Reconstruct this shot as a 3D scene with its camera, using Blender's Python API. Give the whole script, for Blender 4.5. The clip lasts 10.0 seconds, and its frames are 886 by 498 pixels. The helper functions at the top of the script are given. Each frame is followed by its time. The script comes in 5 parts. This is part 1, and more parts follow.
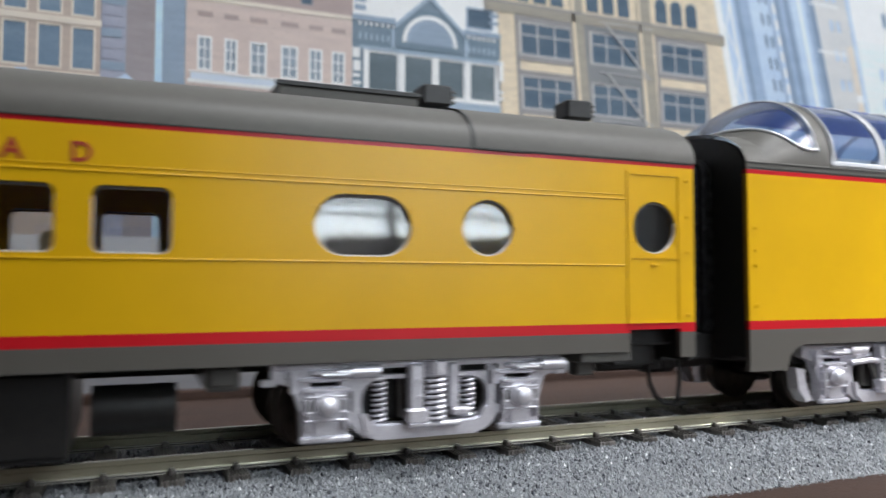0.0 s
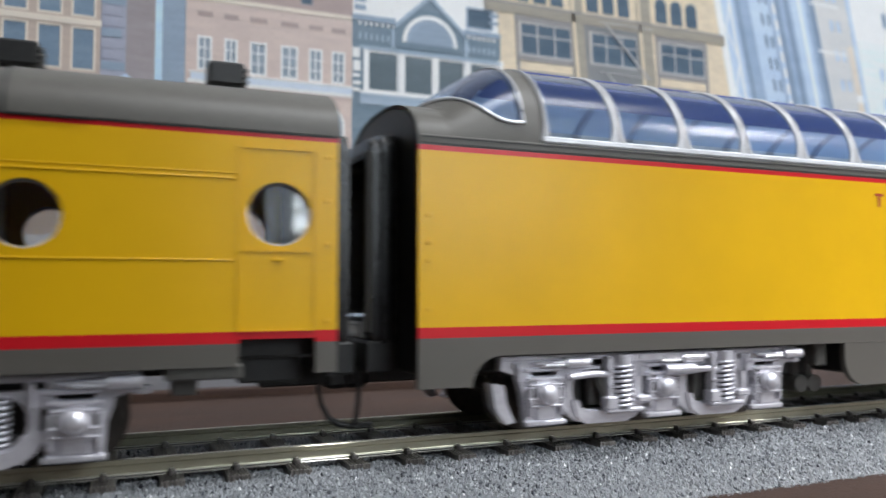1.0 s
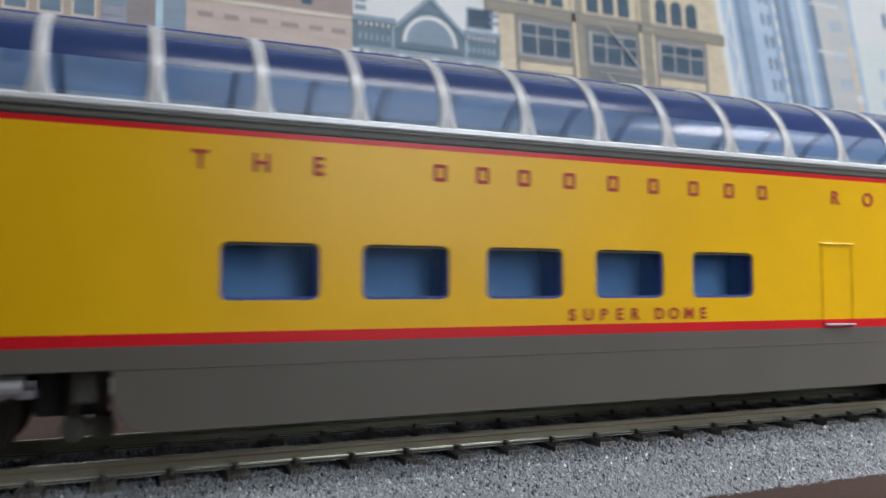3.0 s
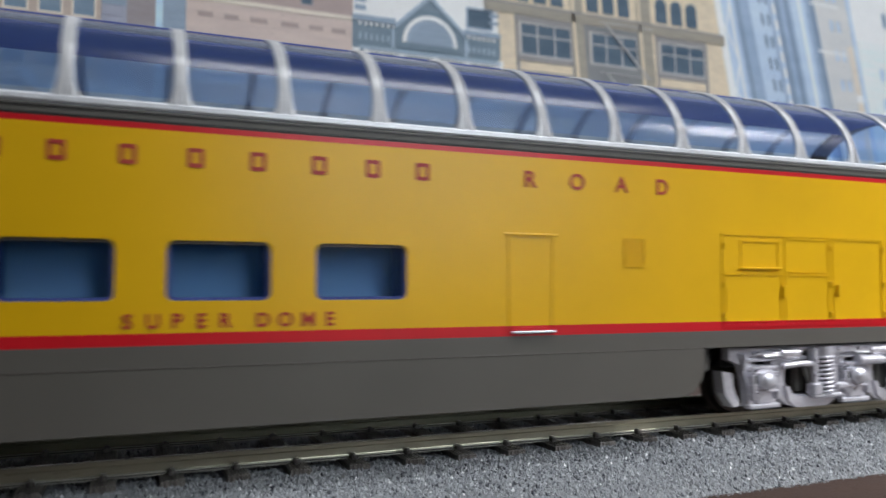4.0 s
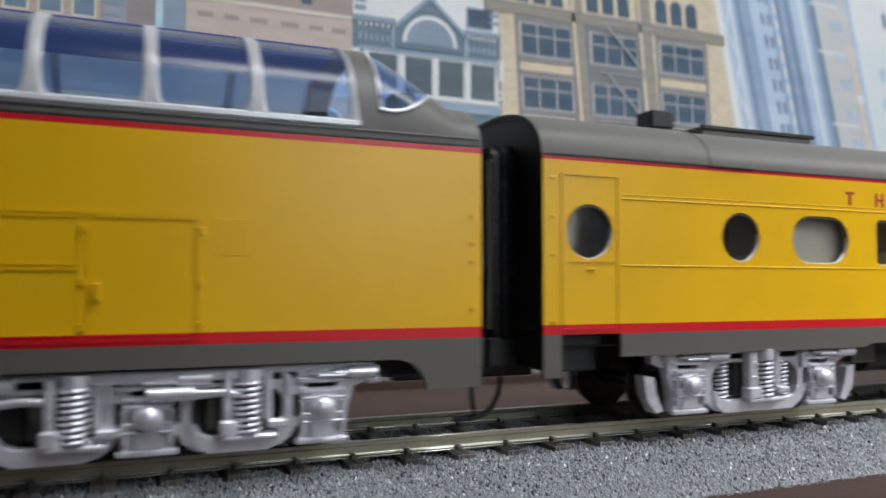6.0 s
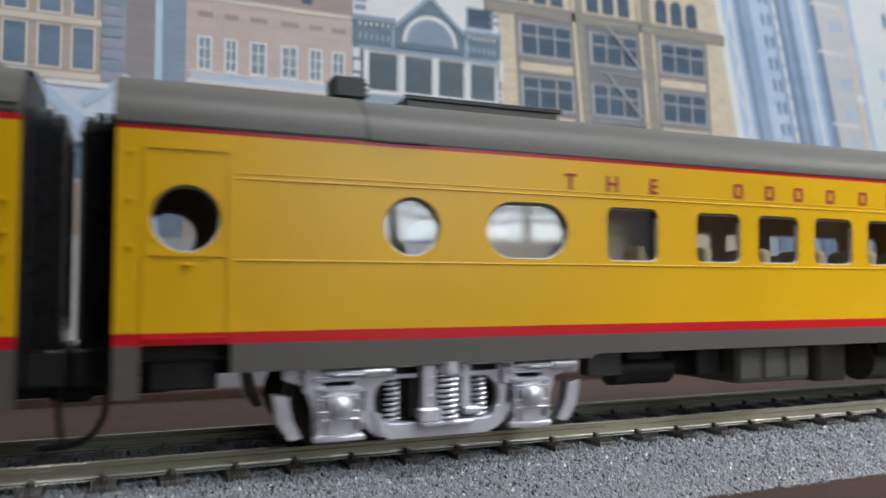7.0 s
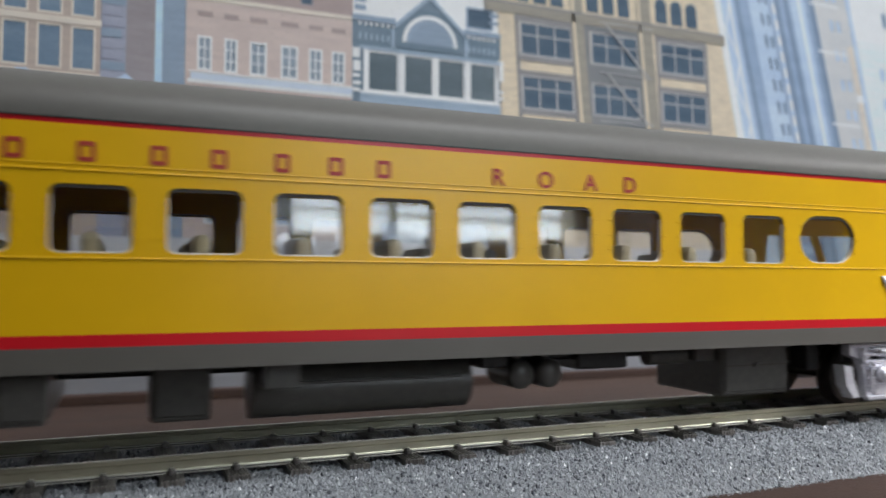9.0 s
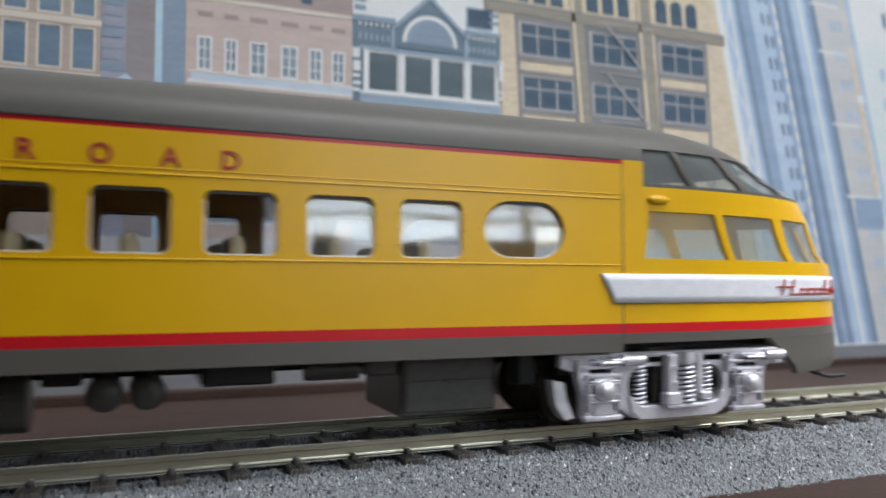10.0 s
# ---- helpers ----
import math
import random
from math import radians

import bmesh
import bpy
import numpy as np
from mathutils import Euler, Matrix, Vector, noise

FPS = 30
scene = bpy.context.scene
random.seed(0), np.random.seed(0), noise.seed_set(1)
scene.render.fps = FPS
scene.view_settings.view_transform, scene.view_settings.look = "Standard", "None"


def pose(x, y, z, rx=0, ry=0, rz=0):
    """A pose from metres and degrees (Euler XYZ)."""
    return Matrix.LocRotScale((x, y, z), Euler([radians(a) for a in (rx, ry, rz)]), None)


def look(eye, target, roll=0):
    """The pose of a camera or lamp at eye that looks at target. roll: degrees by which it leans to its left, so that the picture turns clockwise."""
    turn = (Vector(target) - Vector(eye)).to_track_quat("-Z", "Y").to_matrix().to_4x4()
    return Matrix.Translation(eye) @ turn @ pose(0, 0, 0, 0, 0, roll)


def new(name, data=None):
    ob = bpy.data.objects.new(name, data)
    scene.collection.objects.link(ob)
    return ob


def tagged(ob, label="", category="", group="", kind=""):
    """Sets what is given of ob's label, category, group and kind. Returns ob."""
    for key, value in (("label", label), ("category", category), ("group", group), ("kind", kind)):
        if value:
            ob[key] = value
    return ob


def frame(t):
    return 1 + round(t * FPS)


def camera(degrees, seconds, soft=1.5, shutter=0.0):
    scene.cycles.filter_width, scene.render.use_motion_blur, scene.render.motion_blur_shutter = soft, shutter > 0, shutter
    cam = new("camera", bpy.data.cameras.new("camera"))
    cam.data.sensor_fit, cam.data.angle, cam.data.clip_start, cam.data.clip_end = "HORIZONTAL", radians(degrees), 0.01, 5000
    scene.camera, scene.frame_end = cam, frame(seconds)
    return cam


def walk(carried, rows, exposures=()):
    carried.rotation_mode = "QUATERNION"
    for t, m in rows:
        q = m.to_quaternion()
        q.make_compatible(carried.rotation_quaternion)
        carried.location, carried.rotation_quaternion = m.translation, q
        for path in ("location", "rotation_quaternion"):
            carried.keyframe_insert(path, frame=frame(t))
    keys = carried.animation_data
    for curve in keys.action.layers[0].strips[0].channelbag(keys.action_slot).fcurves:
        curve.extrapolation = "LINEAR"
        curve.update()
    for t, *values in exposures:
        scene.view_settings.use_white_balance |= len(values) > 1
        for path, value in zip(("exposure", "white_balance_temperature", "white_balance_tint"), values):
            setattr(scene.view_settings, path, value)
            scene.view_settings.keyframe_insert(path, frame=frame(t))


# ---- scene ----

# camera: stands still on the layout beside the track
cam = camera(60.02, 10.0, soft=1.5, shutter=0.5)
cam.data.dof.use_dof, cam.data.dof.focus_distance, cam.data.dof.aperture_fstop = True, 0.112, 27.0
EYE = pose(0, -0.11108, 0.02330, 92.741, -0.069, -22.435)
walk(cam, [(0.0, EYE), (10.0, EYE)], exposures=[(0.0, 0.17), (1.0, 0.2), (2.2, -0.06), (10.0, -0.06)])
# how far the train has rolled (mm) at each second
ROLL = [(0, 0.0), (0.5, -27.44), (1, -55.86), (1.5, -83.33), (2, -111.06), (2.5, -140.13), (3, -168.68), (3.75, -211.9), (4.5, -254.87), (5, -283.68), (5.75, -325.81), (6.5, -366.93), (7, -395.4), (7.5, -424.4), (8, -452.7), (8.5, -480.53), (9, -508.88), (9.5, -537.33), (10, -566.15)]

# ---- light: a daylight window behind the camera, with added ceiling and spot fill lamps ----
world = bpy.data.worlds.new("world")
scene.world = world
world.use_nodes = True
sky = world.node_tree.nodes.new("ShaderNodeTexSky")
sky.sky_type, sky.sun_disc, sky.sun_elevation, sky.sun_rotation = "NISHITA", False, 0.7, 2.6
world.node_tree.nodes["Background"].inputs[1].default_value = 0.12
world.node_tree.links.new(sky.outputs[0], world.node_tree.nodes["Background"].inputs[0])


def area(name, m, w, h, watts, colour):
    d = bpy.data.lights.new(name, "AREA")
    d.shape, d.size, d.size_y, d.energy, d.color = "RECTANGLE", w, h, watts, colour
    ob = new(name, d)
    ob.matrix_world = m
    return ob


area("window_light", look((0.1875, -0.465, 0.38), (0.1875, 0, 0.38)), 0.285, 0.64, 2.5, (0.82, 0.92, 1.0))
# unseen overhead lamp, added as general fill
area("ceiling_light_lamp", look((0.5, -0.36, 1.285), (0.5, -0.35, 0)), 0.9, 0.2, 14.5, (0.93, 0.96, 1.0))
# spot added to brighten the right and leave the left dim; no known source
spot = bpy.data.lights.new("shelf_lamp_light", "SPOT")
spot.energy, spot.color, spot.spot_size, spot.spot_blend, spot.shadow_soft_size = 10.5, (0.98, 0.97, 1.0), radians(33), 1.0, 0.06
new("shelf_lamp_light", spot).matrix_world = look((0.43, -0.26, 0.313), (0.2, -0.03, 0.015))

# ---- materials ----
MM = 0.001


def nodes_of(name):
    m = bpy.data.materials.new(name)
    m.use_nodes = True
    t = m.node_tree
    return m, t, t.nodes["Principled BSDF"]


def mixed(t, a, b, fac):
    n = t.nodes.new("ShaderNodeMix")
    n.data_type = "RGBA"
    for sock, v in ((n.inputs[0], fac), (n.inputs[6], a), (n.inputs[7], b)):
        if isinstance(v, bpy.types.NodeSocket):
            t.links.new(v, sock)
        elif sock is n.inputs[0]:
            sock.default_value = v
        else:
            sock.default_value = (*v, 1)
    return n.outputs[2]


def noisy(t, scale, lo, hi, detail=4.0, stretch=None):
    """Noise at so many cells a metre, spread between lo and hi into 0..1."""
    c = t.nodes.new("ShaderNodeTexCoord")
    n = t.nodes.new("ShaderNodeTexNoise")
    n.inputs["Scale"].default_value, n.inputs["Detail"].default_value = scale, detail
    src = c.outputs["Object"]
    if stretch:
        mp = t.nodes.new("ShaderNodeMapping")
        mp.inputs["Scale"].default_value = stretch
        t.links.new(src, mp.inputs[0])
        src = mp.outputs[0]
    t.links.new(src, n.inputs["Vector"])
    r = t.nodes.new("ShaderNodeMapRange")
    r.inputs[1].default_value, r.inputs[2].default_value = lo, hi
    t.links.new(n.outputs[0], r.inputs[0])
    return r.outputs[0]


def bumped(t, b, height, strength, dist):
    n = t.nodes.new("ShaderNodeBump")
    n.inputs["Strength"].default_value, n.inputs["Distance"].default_value = strength, dist
    t.links.new(height, n.inputs["Height"])
    t.links.new(n.outputs[0], b.inputs["Normal"])


def surface(name, a, b, rough=0.6, metal=0.0, scale=900, fine=6000, bump=0.15, dist=0.00005, stretch=None, spread=0.0, spec=0.5):
    """Two tones mixed by coarse and fine noise, with fine relief; spread: how far each piece differs."""
    m, t, p = nodes_of(name)
    c = mixed(t, a, b, noisy(t, scale, 0.3, 0.7, 5.0, stretch))
    c = mixed(t, c, [v * 0.7 for v in a], noisy(t, fine, 0.55, 0.8, 2.0, stretch))
    if spread:
        o = t.nodes.new("ShaderNodeObjectInfo")
        hsv = t.nodes.new("ShaderNodeHueSaturation")
        r = t.nodes.new("ShaderNodeMapRange")
        r.inputs[3].default_value, r.inputs[4].default_value = 1 - spread, 1 + spread
        t.links.new(o.outputs["Random"], r.inputs[0])
        t.links.new(r.outputs[0], hsv.inputs["Value"])
        t.links.new(c, hsv.inputs["Color"])
        c = hsv.outputs[0]
    t.links.new(c, p.inputs["Base Color"])
    p.inputs["Roughness"].default_value, p.inputs["Metallic"].default_value, p.inputs["Specular IOR Level"].default_value = rough, metal, spec
    if bump:
        bumped(t, p, noisy(t, fine, 0.2, 0.8, 3.0, stretch), bump, dist)
    return m


YELLOW, RED, GREY = (0.78, 0.44, 0.005), (0.6, 0.012, 0.02), (0.118, 0.11, 0.096)


def livery():
    """Car paint: grey sill, red stripe, yellow side, red line, grey roof, by height on the car."""
    m, t, p = nodes_of("car_livery")
    c = t.nodes.new("ShaderNodeTexCoord")
    x = t.nodes.new("ShaderNodeSeparateXYZ")
    t.links.new(c.outputs["Object"], x.inputs[0])
    k = t.nodes.new("ShaderNodeMath")
    k.operation = "MULTIPLY"
    k.inputs[1].default_value = 1 / 0.06
    t.links.new(x.outputs[2], k.inputs[0])
    r = t.nodes.new("ShaderNodeValToRGB")
    r.color_ramp.interpolation = "CONSTANT"
    e = r.color_ramp.elements
    e[0].position, e[0].color = 0, (*GREY, 1)
    e[1].position, e[1].color = 16.3 / 60, (*RED, 1)
    for z, col in ((17.65, YELLOW), (41.05, RED), (41.75, GREY)):
        n = e.new(z / 60)
        n.color = (*col, 1)
    t.links.new(k.outputs[0], r.inputs[0])
    hsv = t.nodes.new("ShaderNodeHueSaturation")
    v = t.nodes.new("ShaderNodeMapRange")
    v.inputs[3].default_value, v.inputs[4].default_value = 0.94, 1.04
    t.links.new(noisy(t, 60, 0.3, 0.7), v.inputs[0])
    t.links.new(v.outputs[0], hsv.inputs["Value"])
    t.links.new(r.outputs[0], hsv.inputs["Color"])
    t.links.new(hsv.outputs[0], p.inputs["Base Color"])
    p.inputs["Roughness"].default_value, p.inputs["Specular IOR Level"].default_value = 0.3, 0.45
    bumped(t, p, noisy(t, 9000, 0.3, 0.7, 2.0), 0.06, 0.00003)
    return m


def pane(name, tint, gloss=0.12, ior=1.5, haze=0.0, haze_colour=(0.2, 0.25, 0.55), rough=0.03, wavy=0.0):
    """Thin clear sheet: tinted see-through with a mirror sheen that grows towards grazing; haze mixes in diffuse
    colour.
    """
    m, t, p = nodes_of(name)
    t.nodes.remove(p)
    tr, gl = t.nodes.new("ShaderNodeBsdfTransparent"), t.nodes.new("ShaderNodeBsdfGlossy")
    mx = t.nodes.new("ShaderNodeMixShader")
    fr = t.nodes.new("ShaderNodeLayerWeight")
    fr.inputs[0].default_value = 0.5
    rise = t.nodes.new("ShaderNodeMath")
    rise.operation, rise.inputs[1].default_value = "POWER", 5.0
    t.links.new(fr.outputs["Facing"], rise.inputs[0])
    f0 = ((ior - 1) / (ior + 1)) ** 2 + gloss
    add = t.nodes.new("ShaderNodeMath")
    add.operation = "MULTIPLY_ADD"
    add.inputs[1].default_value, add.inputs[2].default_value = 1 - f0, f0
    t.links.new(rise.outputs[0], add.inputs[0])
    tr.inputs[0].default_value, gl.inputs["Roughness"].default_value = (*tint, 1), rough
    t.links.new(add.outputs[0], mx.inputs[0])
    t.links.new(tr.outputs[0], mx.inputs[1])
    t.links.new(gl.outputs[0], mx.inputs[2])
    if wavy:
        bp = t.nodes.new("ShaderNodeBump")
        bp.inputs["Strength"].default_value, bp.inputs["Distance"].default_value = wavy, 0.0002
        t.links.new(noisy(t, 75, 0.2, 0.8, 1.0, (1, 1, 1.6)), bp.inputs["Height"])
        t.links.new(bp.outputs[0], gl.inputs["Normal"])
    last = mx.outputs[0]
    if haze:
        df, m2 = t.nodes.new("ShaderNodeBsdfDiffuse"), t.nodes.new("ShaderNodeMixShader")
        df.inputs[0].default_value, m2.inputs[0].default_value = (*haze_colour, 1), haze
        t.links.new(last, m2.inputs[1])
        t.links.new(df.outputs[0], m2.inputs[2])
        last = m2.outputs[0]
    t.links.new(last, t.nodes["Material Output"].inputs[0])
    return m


def voile():
    """Thin woven cloth that lets part of the daylight through."""
    m, t, p = nodes_of("thin_curtain")
    tl, mx = t.nodes.new("ShaderNodeBsdfTranslucent"), t.nodes.new("ShaderNodeMixShader")
    tl.inputs[0].default_value = (0.62, 0.64, 0.68, 1)
    t.links.new(mixed(t, (0.6, 0.6, 0.62), (0.5, 0.5, 0.53), noisy(t, 90, 0.3, 0.7)), p.inputs["Base Color"])
    mx.inputs[0].default_value = 0.6
    t.links.new(p.outputs[0], mx.inputs[1])
    t.links.new(tl.outputs[0], mx.inputs[2])
    t.links.new(mx.outputs[0], t.nodes["Material Output"].inputs[0])
    return m


M = {
    "curtain": voile(),
    "livery": livery(),
    "yellow": surface("yellow_paint", YELLOW, [v * 0.95 for v in YELLOW], 0.3, bump=0.05, spec=0.45),
    "letter": surface("red_letter_paint", (0.42, 0.04, 0.02), (0.36, 0.03, 0.02), 0.5, bump=0.05),
    "grey": surface("grey_brown_paint", GREY, [v * 0.9 for v in GREY], 0.48, bump=0.05, spec=0.4),
    "silver": surface("silver_paint", (0.86, 0.85, 0.9), (0.7, 0.69, 0.74), 0.26, 0.5, 700, 2600, 0.35),
    "trim": surface("bright_trim", (0.7, 0.71, 0.73), (0.6, 0.61, 0.64), 0.3, 0.4, 700, 3000, 0.1),
    "ribs": surface("pale_moulded_ribs", (0.56, 0.56, 0.57), (0.47, 0.47, 0.48), 0.34, 0.1, 700, 3000, 0.1),
    "bright": surface("bright_silver_rail", (0.88, 0.89, 0.92), (0.78, 0.79, 0.82), 0.28, 0.15, 500, 3000, 0.1),
    "black": surface("black_plastic", (0.012, 0.012, 0.012), (0.02, 0.019, 0.018), 0.45),
    "rubber": surface("glossy_black_rubber", (0.012, 0.012, 0.013), (0.02, 0.02, 0.021), 0.22),
    "under": surface("underfloor_paint", (0.11, 0.105, 0.094), (0.08, 0.077, 0.07), 0.36),
    "steel": surface("dark_wheel_steel", (0.10, 0.09, 0.08), (0.06, 0.055, 0.05), 0.4, 0.8),
    "rail": surface("weathered_nickel_rail", (0.56, 0.54, 0.41), (0.4, 0.385, 0.29), 0.22, 0.6, 300, 4000, 0.12, stretch=(0.2, 1, 1)),
    # rail foot: window glint put into a pale base colour
    "foot": surface("rail_foot_glint", (0.9, 0.88, 0.8), (0.7, 0.67, 0.58), 0.22, 0.5, 300, 3000, 0.08, stretch=(0.3, 1, 1)),
    "tie": surface("dark_plastic_tie", (0.035, 0.03, 0.027), (0.2, 0.185, 0.17), 0.3, scale=350, fine=1400, bump=0.6, dist=0.0002, stretch=(6, 0.6, 1), spread=0.3),
    "inside": surface("cream_plastic", (0.45, 0.41, 0.33), (0.4, 0.36, 0.29), 0.6),
    "seat": surface("tan_seat_plastic", (0.66, 0.56, 0.34), (0.58, 0.48, 0.3), 0.6),
    "blueseat": surface("dark_blue_plastic", (0.04, 0.07, 0.3), (0.032, 0.056, 0.24), 0.6),
    "upholstery": surface("pale_blue_plastic", (0.3, 0.36, 0.45), (0.25, 0.3, 0.4), 0.6),
    "paleblue": surface("pale_cabin_lining", (0.74, 0.8, 0.84), (0.66, 0.72, 0.77), 0.6, scale=120),
    "plate": surface("satin_silver_plate", (0.8, 0.8, 0.84), (0.74, 0.74, 0.78), 0.5, 0.1, 500, 3000, 0.1),
    "dark": surface("dark_brown_plastic", (0.085, 0.066, 0.056), (0.06, 0.05, 0.042), 0.6),
    "glass": pane("clear_window_sheet", (0.95, 0.955, 0.965), 0.06, rough=0.045, wavy=0.16),
    # tail panes: pale diffuse tone mixed in for their bright reflections
    "tailglass": pane("tail_reflection_sheet", (0.88, 0.92, 0.9), 0.09, 1.5, 0.26, (0.46, 0.52, 0.53)),
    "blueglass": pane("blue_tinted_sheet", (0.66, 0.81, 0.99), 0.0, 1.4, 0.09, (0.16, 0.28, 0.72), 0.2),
    # far dome panes: painted milky haze brightens them and veils the backdrop
    "bluefar": pane("milky_blue_sheet", (0.62, 0.78, 0.92), 0.0, 1.3, 0.78, (0.84, 0.91, 0.95), 0.3),
    "bluewin": pane("blue_window_sheet", (0.56, 0.74, 0.93), 0.02, 1.4, 0.07, (0.03, 0.12, 0.36), 0.06, 0.12),
    "table": surface("brown_painted_board", (0.056, 0.027, 0.017), (0.034, 0.017, 0.012), 0.8, scale=60, fine=1500, bump=0.4, dist=0.0003, stretch=(0.5, 2, 1)),
    "wall": surface("grey_wall_paint", (0.3, 0.29, 0.28), (0.26, 0.255, 0.25), 0.8, scale=3, fine=300),
    "white": surface("white_gloss_paint", (0.78, 0.77, 0.75), (0.72, 0.71, 0.7), 0.4, scale=20, fine=900),
    "floorwood": surface("brown_floor", (0.2, 0.13, 0.08), (0.15, 0.1, 0.06), 0.5, scale=6, fine=90, stretch=(1, 6, 1)),
}

# ---- shape helpers, in millimetres ----


def part(name, bm, material, parent=None, label="", smooth=None, kind=""):
    """Links a bmesh (mm) as one mesh object under a thing or a part."""
    bmesh.ops.scale(bm, vec=(MM, MM, MM), verts=bm.verts)
    bmesh.ops.recalc_face_normals(bm, faces=bm.faces)
    if smooth is not None:
        for f in bm.faces:
            f.smooth = True
        for e in bm.edges:
            e.smooth = not (len(e.link_faces) == 2 and e.calc_face_angle(0) > radians(smooth))
    me = bpy.data.meshes.new(name)
    bm.to_mesh(me)
    bm.free()
    me.materials.append(material)
    ob = new(name, me)
    ob.parent = parent
    return tagged(ob, label, kind=kind)


def thing(name, m, label, category, group="", kind=""):
    ob = new(name)
    ob.empty_display_size = 0.01
    ob.matrix_world = m
    return tagged(ob, label, category, group, kind)


def box(bm, x0, x1, y0, y1, z0, z1, bevel=0.0, seg=1):
    r = bmesh.ops.create_cube(bm, size=1)["verts"]
    for v in r:
        v.co = ((x0 + x1) / 2 + v.co.x * (x1 - x0), (y0 + y1) / 2 + v.co.y * (y1 - y0), (z0 + z1) / 2 + v.co.z * (z1 - z0))
    if bevel:
        bmesh.ops.bevel(bm, geom=list({e for v in r for e in v.link_edges}), offset=bevel, segments=seg, affect="EDGES", profile=0.5)
    return bm


def cyl(bm, p, axis, r, length, seg=20, r2=None):
    """A cylinder centred at p along axis x, y or z."""
    turn = {"x": Matrix.Rotation(radians(90), 4, "Y"), "y": Matrix.Rotation(radians(90), 4, "X"), "z": Matrix()}[axis]
    bmesh.ops.create_cone(bm, cap_ends=True, segments=seg, radius1=r, radius2=r if r2 is None else r2, depth=length, matrix=Matrix.Translation(p) @ turn)
    return bm


def ball(bm, p, r, sx=1, sy=1, sz=1, u=14, v=10):
    bmesh.ops.create_uvsphere(bm, u_segments=u, v_segments=v, radius=r, matrix=Matrix.Translation(p) @ Matrix.Diagonal((sx, sy, sz, 1)))
    return bm


def sweep(bm, pts, r, seg=8, closed=False):
    """A tube along points."""
    pts = [Vector(p) for p in pts]
    rings, n = [], len(pts)
    for i, p in enumerate(pts):
        a = pts[(i - 1) % n] if closed or i else p
        b = pts[(i + 1) % n] if closed or i < n - 1 else p
        d = (b - a).normalized()
        side = d.cross(Vector((0, 0, 1)) if abs(d.z) < 0.95 else Vector((0, 1, 0))).normalized()
        up = side.cross(d)
        rings.append([bm.verts.new(p + r * (math.cos(k * math.tau / seg) * side + math.sin(k * math.tau / seg) * up)) for k in range(seg)])
    for i in range(n if closed else n - 1):
        a, b = rings[i], rings[(i + 1) % n]
        for k in range(seg):
            bm.faces.new((a[k], a[(k + 1) % seg], b[(k + 1) % seg], b[k]))
    if not closed:
        bm.faces.new(rings[0]), bm.faces.new(rings[-1][::-1])
    return bm


def spring(bm, x, y, z0, z1, r, turns, wire):
    pts = [(x + r * math.cos(k * math.tau / 12), y + r * math.sin(k * math.tau / 12), z0 + (z1 - z0) * k / (12 * turns)) for k in range(12 * turns + 1)]
    return sweep(bm, pts, wire, 6)


def rounded(x0, x1, z0, z1, r, seg=6):
    """Corner-rounded rectangle, as points in x and z."""
    out = []
    for cx, cz, a in ((x1 - r, z1 - r, 0), (x0 + r, z1 - r, 90), (x0 + r, z0 + r, 180), (x1 - r, z0 + r, 270)):
        out += [(cx + r * math.cos(radians(a + 90 * k / seg)), cz + r * math.sin(radians(a + 90 * k / seg))) for k in range(seg + 1)]
    clean = [p for i, p in enumerate(out) if math.dist(p, out[i - 1]) > 1e-4]
    return clean


def plate(bm, outline, holes, y0, y1):
    """A plate in the x-z plane with openings through it, from y0 to y1."""
    first = set(bm.verts)
    edges = []
    for loop in (outline, *holes):
        vs = [bm.verts.new((x, y0, z)) for x, z in loop]
        edges += [bm.edges.new((vs[i], vs[(i + 1) % len(vs)])) for i in range(len(vs))]
    fill = bmesh.ops.triangle_fill(bm, edges=edges, use_beauty=True, use_dissolve=False)
    faces = [g for g in fill["geom"] if isinstance(g, bmesh.types.BMFace)]
    rim = edges
    twin = {v: bm.verts.new((v.co.x, y1, v.co.z)) for v in set(bm.verts) - first}
    for f in faces:
        bm.faces.new([twin[v] for v in reversed(f.verts)])
    for e in rim:
        a, b = e.verts
        bm.faces.new((a, b, twin[b], twin[a]))
    return bm


def grid(bm, rows):
    """Faces between rows of points of equal length."""
    vs = [[bm.verts.new(p) for p in row] for row in rows]
    for a, b in zip(vs, vs[1:]):
        for i in range(len(a) - 1):
            bm.faces.new((a[i], a[i + 1], b[i + 1], b[i]))
    bmesh.ops.remove_doubles(bm, verts=bm.verts, dist=1e-4)
    return bm


def arch(th, half, base, rise, power):
    """A point of a roof's cross-section: th 0 at the near side, 180 at the far side."""
    c, s = math.cos(radians(th)), math.sin(radians(th))
    e = 2 / power
    return -half * math.copysign(abs(c) ** e, c), base + rise * abs(s) ** e


# ---- the room that closes the place round the layout ----
FLOOR, TOP, TABLE = -950.0, 1300.0, -6.5


SOUTH = -480.0


